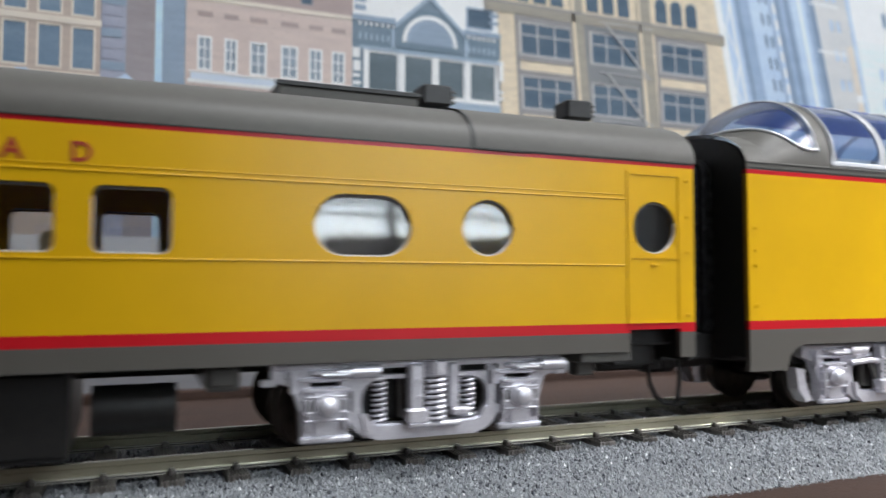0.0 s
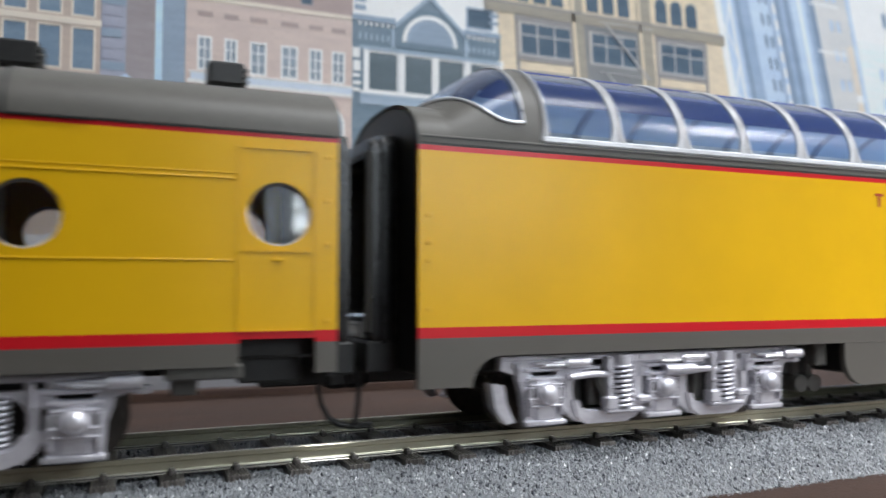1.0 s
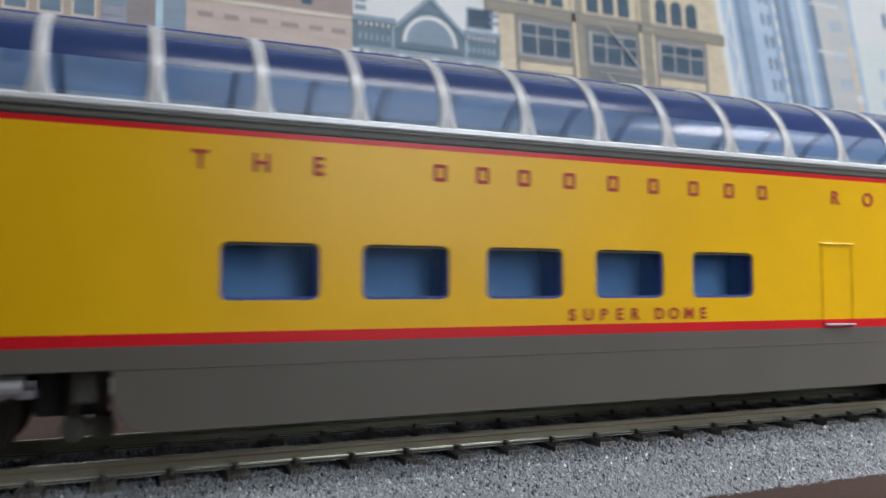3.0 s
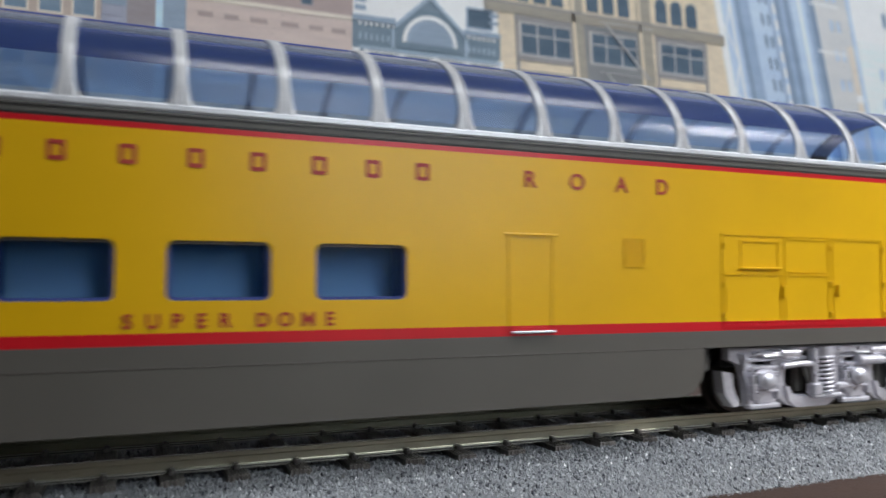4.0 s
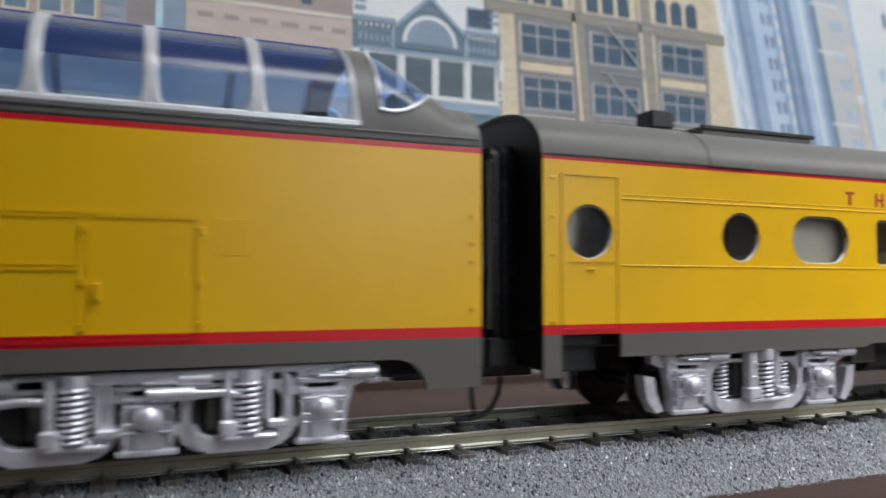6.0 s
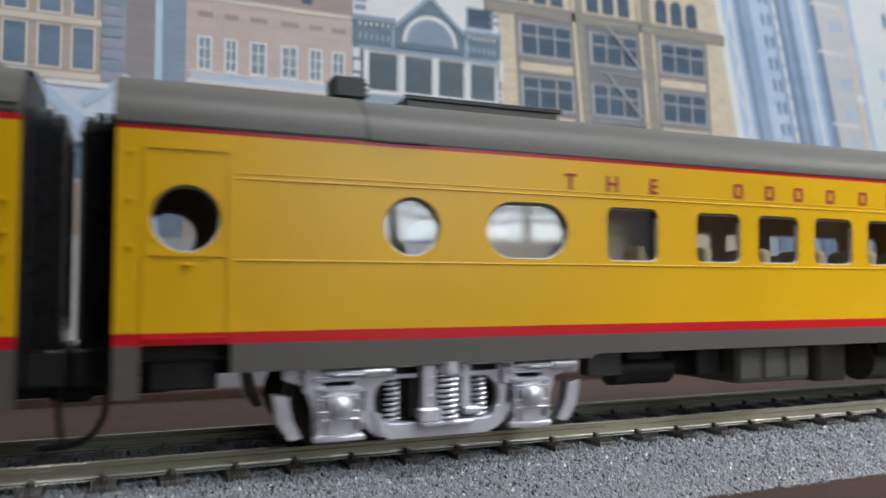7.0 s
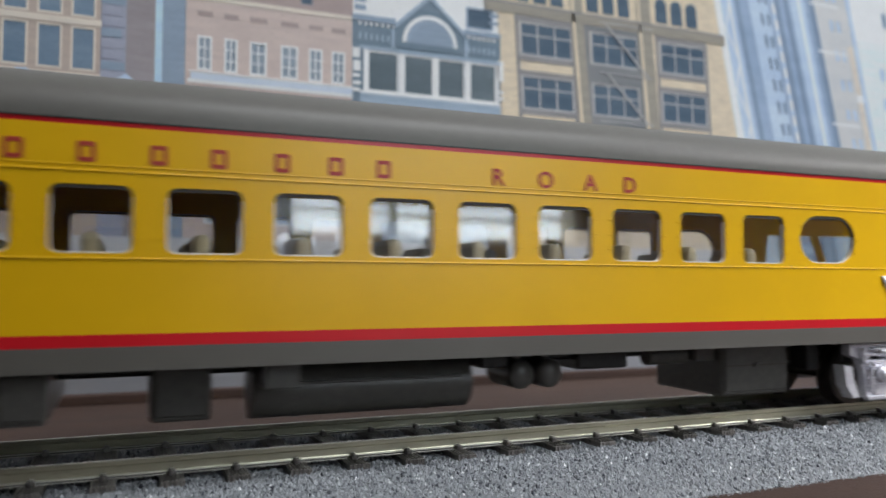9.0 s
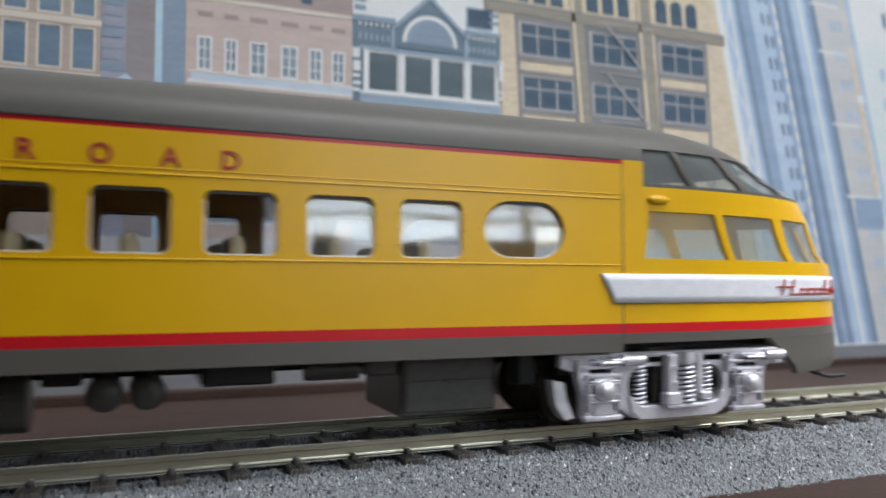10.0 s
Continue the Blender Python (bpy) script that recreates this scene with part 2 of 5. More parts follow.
def room():
    bm = box(bmesh.new(), -1500, 1500, SOUTH, 300, FLOOR - 40, FLOOR)
    tagged(part("floor", bm, M["floorwood"]), "plain brown wooden floor of the room", "floor", kind="structure")
    bm = box(bmesh.new(), -1600, 1600, SOUTH - 100, 400, TOP, TOP + 60)
    tagged(part("ceiling", bm, M["wall"]), "plain painted ceiling", "ceiling", kind="structure")
    for name, b in (("wall_north", (-1600, 1600, 300, 400)), ("wall_east", (1500, 1600, SOUTH, 300)), ("wall_west", (-1600, -1500, SOUTH, 300))):
        bm = box(bmesh.new(), b[0], b[1], b[2], b[3], FLOOR - 40, TOP)
        tagged(part(name, bm, M["wall"]), "plain painted room wall", "wall", kind="structure")
    bm = plate(bmesh.new(), [(-1600, FLOOR - 40), (1600, FLOOR - 40), (1600, TOP), (-1600, TOP)], [[(34, -30), (416, -30), (416, 710), (34, 710)]], SOUTH, SOUTH - 100)
    tagged(part("wall_south", bm, M["wall"]), "plain painted wall with a daylight window", "wall", kind="structure")
    w = thing("window_1", pose(0, 0, 0), "small white framed window letting daylight in", "window", kind="structure")
    # unseen lower rail, slats and curtain added to pattern the reflection in train panes
    for n, b in (("window_sill", (28, 422, -36, -29)), ("window_frame", (34, 40, -29, 710)), ("window_frame", (410, 416, -29, 710)), ("window_frame", (40, 410, 704, 710)), ("sash_rail", (40, 410, -29, 58)), ("glazing_bar", (40, 410, 360, 364)), ("glazing_bar", (178, 184, 54, 704)), ("glazing_bar", (292, 297, 54, 704))):
        part(n, box(bmesh.new(), b[0], b[1], SOUTH - 4, SOUTH + 24, b[2], b[3], 0.8), M["white"], w)
    slat = None
    for k in range(16):
        o = part("blind_slat", box(bmesh.new(), 42, 408, SOUTH + 25, SOUTH + 33, 0, 2.6, 0.4), M["white"], w) if slat is None else new("blind_slat", slat.data)
        slat, o.parent = slat or o, w
        o.location.z = (74 + 9.5 * k) * MM
    rows = [[(x, SOUTH + 42 + 3.5 * math.sin(x * 0.42) + 1.2 * math.sin(x * 1.1), z) for x in np.arange(36, 104, 0.8)] for z in (-26, 340, 706)]
    part("curtain", grid(bmesh.new(), rows), M["curtain"], w, "thin white curtain added to dim one side of the window's reflection", 60)
    # housing for the added overhead fill, out of view
    w = thing("ceiling_light", pose(0, 0, 0), "flat white ceiling light panel, unseen, added for fill", "ceiling light")
    part("frame", plate(bmesh.new(), [(40, 0), (960, 0), (960, 220), (40, 220)], [[(50, 10), (950, 10), (950, 210), (50, 210)]], 0, 12), M["white"], w)
    w.children[0].data.transform(Matrix(((1, 0, 0, 0), (0, 0, 1, -0.47), (0, -1, 0, 1.3), (0, 0, 0, 1))))


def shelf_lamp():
    """Added fill lamp, unseen: a round hood on a bent arm at the layout's front."""
    lamp = thing("shelf_lamp", pose(0, 0, 0), "unseen round lamp on an arm, added as fill from the right", "lamp")
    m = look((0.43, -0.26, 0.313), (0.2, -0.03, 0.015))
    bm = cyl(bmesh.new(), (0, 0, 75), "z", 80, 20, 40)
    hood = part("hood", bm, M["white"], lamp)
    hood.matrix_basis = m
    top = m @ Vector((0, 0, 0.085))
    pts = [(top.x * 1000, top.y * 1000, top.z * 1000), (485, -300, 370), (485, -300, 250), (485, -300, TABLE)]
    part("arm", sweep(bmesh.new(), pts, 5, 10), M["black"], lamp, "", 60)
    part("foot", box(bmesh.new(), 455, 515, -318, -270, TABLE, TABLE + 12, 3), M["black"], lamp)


def layout_table():
    t = thing("layout_table", pose(0, 0, 0), "brown painted baseboard carrying the model railway", "table", kind="structure")
    bm = box(bmesh.new(), -1480, 1480, -320, 109, TABLE - 18, TABLE, 1.0)
    part("tabletop", bm, M["table"], t)
    part("edge_strip", box(bmesh.new(), -1480, 1480, 99.5, 103.4, TABLE - 0.1, -4.0, 0.3), M["table"], t, "brown strip along the backdrop foot")
    for x in (-1440, 0, 1440):
        for y in (-290, 85):
            part("leg", box(bmesh.new(), x - 20, x + 20, y - 20, y + 20, FLOOR, TABLE - 18, 1), M["floorwood"], t)


def shade_camera():
    """Small black filming camera, unseen, set behind its lens point to shade the left."""
    c = thing("camera_body", pose(0, 0, 0), "unseen black camera body added on the baseboard to shade the left", "camera")
    # body sized to block window light from the left; never in view
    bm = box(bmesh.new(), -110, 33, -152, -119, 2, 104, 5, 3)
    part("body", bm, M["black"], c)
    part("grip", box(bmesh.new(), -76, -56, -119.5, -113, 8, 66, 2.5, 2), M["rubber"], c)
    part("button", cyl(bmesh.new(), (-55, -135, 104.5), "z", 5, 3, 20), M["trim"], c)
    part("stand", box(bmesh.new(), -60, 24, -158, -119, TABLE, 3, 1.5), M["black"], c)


room()
layout_table()
shade_camera()
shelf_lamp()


# ---- track and ballast ----
WEST, EAST = -820.0, 760.0
TIE_X, TIE_STEP = 5.67, 7.71


def ballast_material():
    m, t, p = nodes_of("grey_ballast")
    g = t.nodes.new("ShaderNodeNewGeometry")
    r = t.nodes.new("ShaderNodeValToRGB")
    e = r.color_ramp.elements
    e[0].position, e[0].color = 0.0, (0.03, 0.032, 0.04, 1)
    e[1].position, e[1].color = 1.0, (0.8, 0.81, 0.82, 1)
    for pos, col in ((0.08, (0.05, 0.055, 0.07)), (0.12, (0.19, 0.2, 0.212)), (0.6, (0.255, 0.268, 0.28)), (0.975, (0.36, 0.372, 0.385))):
        e.new(pos).color = (*col, 1)
    t.links.new(g.outputs["Random Per Island"], r.inputs[0])
    c = mixed(t, r.outputs[0], (0.22, 0.23, 0.24), noisy(t, 2200, 0.5, 0.8))
    t.links.new(c, p.inputs["Base Color"])
    p.inputs["Roughness"].default_value = 0.7
    return m


def ballast_top(y):
    """Height of the bed across the track."""
    return -0.6 if abs(y) < 13.3 else max(TABLE, -0.6 - (abs(y) - 13.3) * 0.575)


def ballast():
    sec = [(-24.5, TABLE - 0.5), (-23.4, TABLE), (-13.2, -0.9), (13.2, -0.9), (23.4, TABLE), (24.5, TABLE - 0.5)]
    bed = thing("ballast_bed", pose(0, 0, 0), "grey granite-coloured ballast under the model track", "ballast", kind="stuff")
    bm = bmesh.new()
    grid(bm, [[(x, y, z) for y, z in sec] for x in (WEST, EAST)])
    stone = surface("ballast_bed_grit", (0.27, 0.28, 0.295), (0.19, 0.2, 0.21), 0.75, scale=900, fine=1800, bump=0.8, dist=0.0006)
    part("bed", bm, stone, bed, kind="stuff")
    rng = np.random.default_rng(4)
    n = 64000
    x = rng.uniform(-40, 150, n)
    y = np.where(rng.random(n) < 0.62, rng.uniform(-24.3, -12.8, n), rng.uniform(-13, 16, n))
    tie = np.abs((x - TIE_X + TIE_STEP / 2) % TIE_STEP - TIE_STEP / 2) < 1.75
    y = np.where(tie & (np.abs(y) < 13.0), rng.uniform(-24.3, -13.1, n), y)
    z = np.array([ballast_top(v) for v in y]) - rng.uniform(0.2, 0.48, n)
    r = rng.uniform(0.18, 0.42, n)
    base = np.array([(1, 0, 0), (0, 1, 0), (-1, 0, 0), (0, -1, 0), (0, 0, 1), (0, 0, -1)], float)
    tri = np.array([(0, 1, 4), (1, 2, 4), (2, 3, 4), (3, 0, 4), (1, 0, 5), (2, 1, 5), (3, 2, 5), (0, 3, 5)])
    a = rng.uniform(0, math.tau, n)
    v = base[None] * r[:, None, None] * rng.uniform(0.6, 1.3, (n, 6, 1)) + rng.normal(0, 0.045, (n, 6, 3))
    ca, sa = np.cos(a)[:, None], np.sin(a)[:, None]
    v = np.stack([v[..., 0] * ca - v[..., 1] * sa, v[..., 0] * sa + v[..., 1] * ca, v[..., 2]], -1)
    v += np.stack([x, y, z], -1)[:, None, :]
    f = tri[None] + (np.arange(n) * 6)[:, None, None]
    me = bpy.data.meshes.new("grains")
    me.from_pydata((v.reshape(-1, 3) * MM).tolist(), [], f.reshape(-1, 3).tolist())
    me.materials.append(ballast_material())
    g = new("grains", me)
    g.parent = bed
    tagged(g, "loose grey ballast grains", kind="stuff")


def track():
    tr = thing("railway_track", pose(0, 0, 0), "straight model railway track with nickel rails and dark plastic ties", "track")
    prof = [(-0.3, 0.3), (0.3, 0.3), (0.22, 0.5), (0.2, 1.35), (0.43, 1.55), (0.43, 2.0), (0.33, 2.1), (-0.33, 2.1), (-0.43, 2.0), (-0.43, 1.55), (-0.2, 1.35), (-0.22, 0.5)]
    for c in (-8.7, 8.7):
        bm = bmesh.new()
        rings = [[bm.verts.new((x, c + y, z)) for y, z in prof] for x in (WEST, EAST)]
        for i in range(len(prof)):
            j = (i + 1) % len(prof)
            bm.faces.new((rings[0][i], rings[0][j], rings[1][j], rings[1][i]))
        bm.faces.new(rings[0]), bm.faces.new(rings[1][::-1])
        r = part("rail", bm, M["rail"], tr)
        # black core shows as a dark line between the two glint-coloured foot plates
        part("rail_base", box(bmesh.new(), WEST, EAST, c - 0.78, c + 0.78, 0.02, 0.4), M["black"], r)
        bm = box(bmesh.new(), WEST, EAST, c - 0.98, c + 0.98, 0, 0.15, 0.05)
        box(bm, WEST, EAST, c - 0.84, c + 0.84, 0.27, 0.43, 0.06)
        part("rail_foot", bm, M["foot"], r, "metal rail foot, its glint put into the colour")
    bm = bmesh.new()
    box(bm, -1.4, 1.4, -13.0, 13.0, -1.9, -0.06, 0.1)
    for k in (-1.1, -0.7, -0.25, 0.2, 0.6, 1.0):  # moulded wood grain
        box(bm, k - 0.1, k + 0.1, -12.9, 12.9, -0.3, 0.09)
    for c in (-8.7, 8.7):
        for s in (-1, 1):
            box(bm, -0.48, 0.48, c + s * 1.3 - 0.5, c + s * 1.3 + 0.5, -0.05, 0.66, 0.12)
            box(bm, -0.3, 0.3, c + s * 1.0 - 0.4, c + s * 1.0 + 0.4, 0.5, 0.78, 0.08)
    first = part("tie", bm, M["tie"], tr)
    first.location.x = TIE_X * MM
    n = -int((TIE_X - WEST - 5) / TIE_STEP)
    while TIE_X + n * TIE_STEP < EAST - 5:
        if n:
            o = new("tie", first.data)
            o.parent = tr
            o.location.x = (TIE_X + n * TIE_STEP) * MM
        n += 1


ballast()
track()

# ---- printed city backdrop ----
BACK = 105.0


def ink(name, a, b, scale=250, fine=2500):
    return surface("print_" + name, [min(0.88, v * k) for v, k in zip(a, (1.42, 1.44, 1.53))], [min(0.88, v * k) for v, k in zip(b, (1.42, 1.44, 1.53))], 0.6, scale=scale, fine=fine, bump=0.0, stretch=(0.35, 1, 2.2), spec=0.25)


INK = {
    "sky": ink("sky", (0.72, 0.76, 0.82), (0.62, 0.7, 0.8), 8),
    "tan": ink("tan", (0.42, 0.34, 0.27), (0.36, 0.29, 0.24)),
    "cream": ink("cream", (0.6, 0.53, 0.43), (0.52, 0.46, 0.38)),
    "taupe": ink("taupe", (0.275, 0.245, 0.24), (0.235, 0.205, 0.2)),
    "azure": ink("azure", (0.36, 0.48, 0.76), (0.42, 0.55, 0.8)),
    "slate": ink("slate", (0.235, 0.29, 0.345), (0.2, 0.25, 0.3)),
    "pink": ink("pink", (0.5, 0.405, 0.345), (0.44, 0.355, 0.31)),
    "violet": ink("violet_stone", (0.255, 0.265, 0.315), (0.3, 0.305, 0.345)),
    "winblue": ink("window_blue", (0.105, 0.155, 0.205), (0.16, 0.215, 0.265), 120),
    "band": ink("pale_band", (0.5, 0.545, 0.6), (0.44, 0.49, 0.55)),
    "roofblue": ink("pale_blue_roof", (0.36, 0.44, 0.52), (0.43, 0.5, 0.58), 120),
    "mauve": ink("mauve", (0.34, 0.265, 0.235), (0.3, 0.235, 0.21)),
    "white": ink("white", (0.74, 0.74, 0.74), (0.62, 0.64, 0.67)),
    "green": ink("green", (0.115, 0.16, 0.19), (0.16, 0.205, 0.235)),
    "greenlight": ink("green_light", (0.24, 0.3, 0.35), (0.3, 0.36, 0.41)),
    "glassdark": ink("window_dark", (0.05, 0.08, 0.11), (0.085, 0.12, 0.15), 120),
    "glassgreen": ink("shop_window", (0.075, 0.1, 0.11), (0.13, 0.16, 0.17), 60),
    "glassgrey": ink("window_grey", (0.17, 0.205, 0.23), (0.26, 0.3, 0.33), 120),
    "yellow": ink("yellow_brick", (0.6, 0.5, 0.35), (0.47, 0.39, 0.28), 500, 1400),
    "muntin": ink("muntin_grey", (0.4, 0.385, 0.36), (0.31, 0.3, 0.29)),
    "deepblue": ink("deep_blue", (0.17, 0.22, 0.285), (0.2, 0.255, 0.325), 90),
    "shadewall": ink("shaded_wall", (0.15, 0.155, 0.155), (0.2, 0.2, 0.19), 120),
    "stone": ink("grey_stone", (0.19, 0.18, 0.17), (0.25, 0.235, 0.22)),
    "olive": ink("olive_pier", (0.3, 0.265, 0.205), (0.23, 0.21, 0.17)),
    "lattice": ink("pale_blue", (0.64, 0.71, 0.8), (0.54, 0.62, 0.73)),
    "tower": ink("blue_tower", (0.23, 0.3, 0.385), (0.29, 0.36, 0.445), 90),
    "towerlight": ink("light_blue", (0.36, 0.44, 0.53), (0.45, 0.525, 0.6), 90),
    "haze": ink("haze_tan", (0.46, 0.46, 0.44), (0.53, 0.51, 0.47), 90),
    "street": ink("street_grey", (0.2, 0.2, 0.2), (0.16, 0.16, 0.165), 90),
}


def lean(x, z, k):
    """Shear of a leaning print: k mm sideways for each mm up, about z 78."""
    return x + (z - 78) * k


def backdrop():
    bd = thing("backdrop", pose(0, 0, 0), "printed city backdrop board with old shopfronts and blue towers", "backdrop", kind="structure")
    part("board", box(bmesh.new(), -1480, 1480, BACK, BACK + 4, TABLE, 330), INK["sky"], bd)

    def sheet(name, pts, holes, mat, d, parent=bd, deep=0.5):
        return part(name, plate(bmesh.new(), pts, holes, BACK - d, BACK - d + deep), INK[mat], parent)

    def quad(x0, x1, z0, z1, k=0.0):
        return [(lean(x0, z0, k), z0), (lean(x1, z0, k), z0), (lean(x1, z1, k), z1), (lean(x0, z1, k), z1)]

    def building(x0, x1, top, mat, wins, glass, d=1.6, k=0.0, k2=None, frame_mat="white", bars=(1, 1), rim=0.5, base=-6.4):
        """A facade with openings cut in it; each window has its pane, frame and bars. wins: x0, x1, z0, z1."""
        k2 = k if k2 is None else k2
        holes = [quad(*w, k) for w in wins]
        f = sheet("building_front", [(lean(x0, base, k), base), (lean(x1, base, k2), base), (lean(x1, top, k2), top), (lean(x0, top, k), top)], holes, mat, d, deep=0.8)
        for a, b, c, e in wins:
            w = part("window", plate(bmesh.new(), quad(a - 0.3, b + 0.3, c - 0.3, e + 0.3, k), [], BACK - d + 0.45, BACK - d + 0.7), INK[glass], f)
            bm = plate(bmesh.new(), quad(a - rim * 0.4, b + rim * 0.4, c - rim * 0.4, e + rim * 0.4, k), [quad(a + rim, b - rim, c + rim, e - rim, k)], BACK - d - 0.15, BACK - d + 0.3)
            for i in range(1, bars[0] + 1):
                m = a + (b - a) * i / (bars[0] + 1)
                plate(bm, quad(m - rim * 0.45, m + rim * 0.45, c, e, k), [], BACK - d + 0.1, BACK - d + 0.35)
            for i in range(1, bars[1] + 1):
                m = c + (e - c) * (i / (bars[1] + 1) if bars[1] > 1 else 0.62)
                plate(bm, quad(a, b, m - rim * 0.4, m + rim * 0.4, k), [], BACK - d + 0.12, BACK - d + 0.33)
            part("window_frame", bm, INK[frame_mat], f)
        return f

    # tan block with triple windows, then the dark party walls and a slit of sky
    rows = []
    for z0, z1 in ((78.6, 89.8), (92.6, 103.6), (106.6, 117.6), (64.5, 75.2), (50, 61)):
        rows += [(x, x + 5.6, z0, z1) for x in (-53.6, -45.8, -38, -29.8, -22, -14.2)]
    tan = building(-62, -7.4, 132, "tan", rows, "winblue", frame_mat="cream", bars=(0, 0), rim=0.4)
    for z in (76.0, 90.3, 104.2):
        sheet("ledge", quad(-62, -7.2, z, z + 1.7), [], "cream", 2.1, tan)
    party = building(-7.4, 5.9, 140, "taupe", [], "glassdark", 1.0)
    sheet("stone_column", quad(-7.3, -1.2, -6, 140), [], "violet", 1.4, party)
    for i in range(24):
        z = 62 + i * 2.9
        sheet("stone_course", quad(-7.1, -1.4 - 0.9 * (i % 2), z, z + 2.2), [], "violet" if i % 3 else "slate", 1.9, party)
    # pale roofs meeting in a valley before the tan block
    valley = sheet("low_roof", [(-20.5, 60), (-4.0, 60), (-6.0, 74.6), (-19.4, 74.6)], [], "band", 2.8)
    sheet("roof_slope", [(-27.0, 77.6), (-24.2, 77.8), (-10.0, 66), (-10.0, 61), (-15.0, 66)], [], "roofblue", 3.4, valley)
    sheet("gable_end", [(-10.6, 60), (7.4, 60), (7.4, 69), (-1.0, 77.6), (-10.6, 70)], [], "band", 2.9, valley)
    sheet("roof_slope", [(-1.0, 78.8), (-1.0, 76.6), (-10.6, 69.0), (-12.2, 70.6)], [], "roofblue", 3.4, valley)
    sheet("roof_slope", [(-1.0, 78.8), (-1.0, 76.6), (7.0, 68.6), (8.4, 70.2)], [], "roofblue", 3.4, valley)
    sheet("roof_ridge", [(-19.6, 74.2), (-5.4, 74.2), (-5.0, 75.6), (-20.0, 75.6)], [], "white", 3.6, valley)
    building(5.9, 7.8, 140, "azure", [], "glassdark", 0.9)
    building(7.8, 13.6, 122, "slate", [], "glassdark", 1.1)
    # rose brick block with white sashes
    wx = [(16.8, 20.4), (23.9, 27.2), (30.8, 35.2), (39.4, 44.0), (47.4, 51.1), (54.1, 57.8)]
    pink = building(13.6, 60.1, 102, "pink", [(a, b, 82, 91.2) for a, b in wx], "glassgrey", 1.6, bars=(1, 2), rim=0.42)
    for a, b in wx:
        sheet("panel", quad(a - 0.2, b + 0.2, 96.8, 98.2), [], "mauve", 1.9, pink)
    sheet("cornice", quad(15.0, 60.2, 79.2, 81.0), [], "band", 2.4, pink, 1.0)
    sheet("cornice", quad(14.6, 60.2, 81.0, 81.5), [], "white", 2.8, pink, 1.0)
    sheet("cornice", quad(14.2, 60.2, 78.2, 79.3), [], "white", 2.2, pink, 0.8)
    sheet("ledge", quad(13.6, 60.1, 101.2, 102.4), [], "cream", 2.0, pink)
    for c in (23.8, 38.4, 53.0):
        ring = [(c + 4.9 * math.cos(a), 70 + 4.9 * math.sin(a)) for a in np.linspace(0, math.pi, 17)] + [(c - 4.9, 40), (c + 4.9, 40)]
        inner = [(c + 3.9 * math.cos(a), 70 + 3.9 * math.sin(a)) for a in np.linspace(0, math.pi, 17)] + [(c - 3.9, 40.5), (c + 3.9, 40.5)]
        sheet("archway", ring, [inner], "white", 2.2, pink)
        sheet("window", inner, [], "slate", 1.9, pink)
    building(13.6, 60.3, 138, "mauve", [(44.8, 48.4, 104, 110), (22, 26, 106, 113), (55, 58, 118, 124)], "glassdark", 0.9, bars=(0, 0), rim=0.3, frame_mat="taupe")
    # dark green-grey front with a gable, an arch and four tall panes
    green = building(60.1, 108.6, 101.5, "green", [(64.9, 74.3, 81, 92.9), (76.2, 85.6, 81, 92.9), (87.2, 96.1, 81, 92.9), (98.0, 106.9, 81, 92.9)], "glassgreen", 1.7, bars=(0, 0), rim=0.35)
    for x in (64.2, 75.3, 86.4, 97.1, 107.4):
        sheet("pillar", quad(x - 0.65, x + 0.65, 80, 93.5), [], "white", 2.2, green)
    sheet("sill", quad(62.5, 108.4, 76.8, 80.2), [], "greenlight", 2.4, green)
    sheet("sill", quad(62.5, 108.4, 80.0, 80.8), [], "white", 2.6, green)
    sheet("ledge", quad(62.2, 108.6, 93.2, 94.2), [], "greenlight", 2.3, green)
    sheet("gable", [(73.5, 95), (95.8, 95), (95.8, 101.5), (85.6, 111.5), (83.4, 111.5), (73.5, 101.5)], [], "green", 2.3, green)
    for r0, r1, mat in ((9.0, 7.7, "white"), (7.0, 6.6, "greenlight")):
        o = [(84.6 + r0 * math.cos(a), 96.8 + r0 * math.sin(a)) for a in np.linspace(0, math.pi, 25)]
        i = [(84.6 + r1 * math.cos(a), 96.8 + r1 * math.sin(a)) for a in np.linspace(math.pi, 0, 25)]
        sheet("arch_moulding", o + i, [], mat, 2.7, green)
    sheet("arch_panel", [(84.6 + 7.8 * math.cos(a), 96.8 + 7.8 * math.sin(a)) for a in np.linspace(0, math.pi, 25)], [], "slate", 2.5, green)
    for a, b in ((73.0, 84.5), (96.2, 84.5)):
        bm = plate(bmesh.new(), [(a, 100.2), (a, 101.8), (b, 112.4), (b, 110.8)], [], BACK - 3.0, BACK - 2.4)
        part("gable_moulding", bm, INK["greenlight"], green)
    for x in list(np.arange(62.4, 73, 1.75)) + list(np.arange(97.6, 108, 1.75)):
        sheet("bracket", quad(x - 0.35, x + 0.35, 96.0, 98.0), [], "greenlight", 2.3, green)
        sheet("bracket", quad(x - 0.4, x + 0.4, 100.4, 101.3), [], "white", 2.3, green)
    for x in (72.6, 96.6):
        sheet("console", quad(x - 0.7, x + 0.7, 94.5, 100), [], "greenlight", 2.8, green)
    for x0, z0, z1 in ((60.2, 90.4, 93.4), (60.4, 86.5, 89.6), (60.2, 84.6, 85.6), (60.4, 82.4, 83.4), (60.3, 80.4, 81.4), (107.4, 88, 94.5), (107.5, 84, 85), (107.5, 82, 83)):
        sheet("quoin", quad(x0, x0 + 2.2, z0, z1), [], "white", 2.2, green)
    sheet("cornice", quad(60.0, 73.4, 101.6, 103.4), [], "slate", 2.6, green)
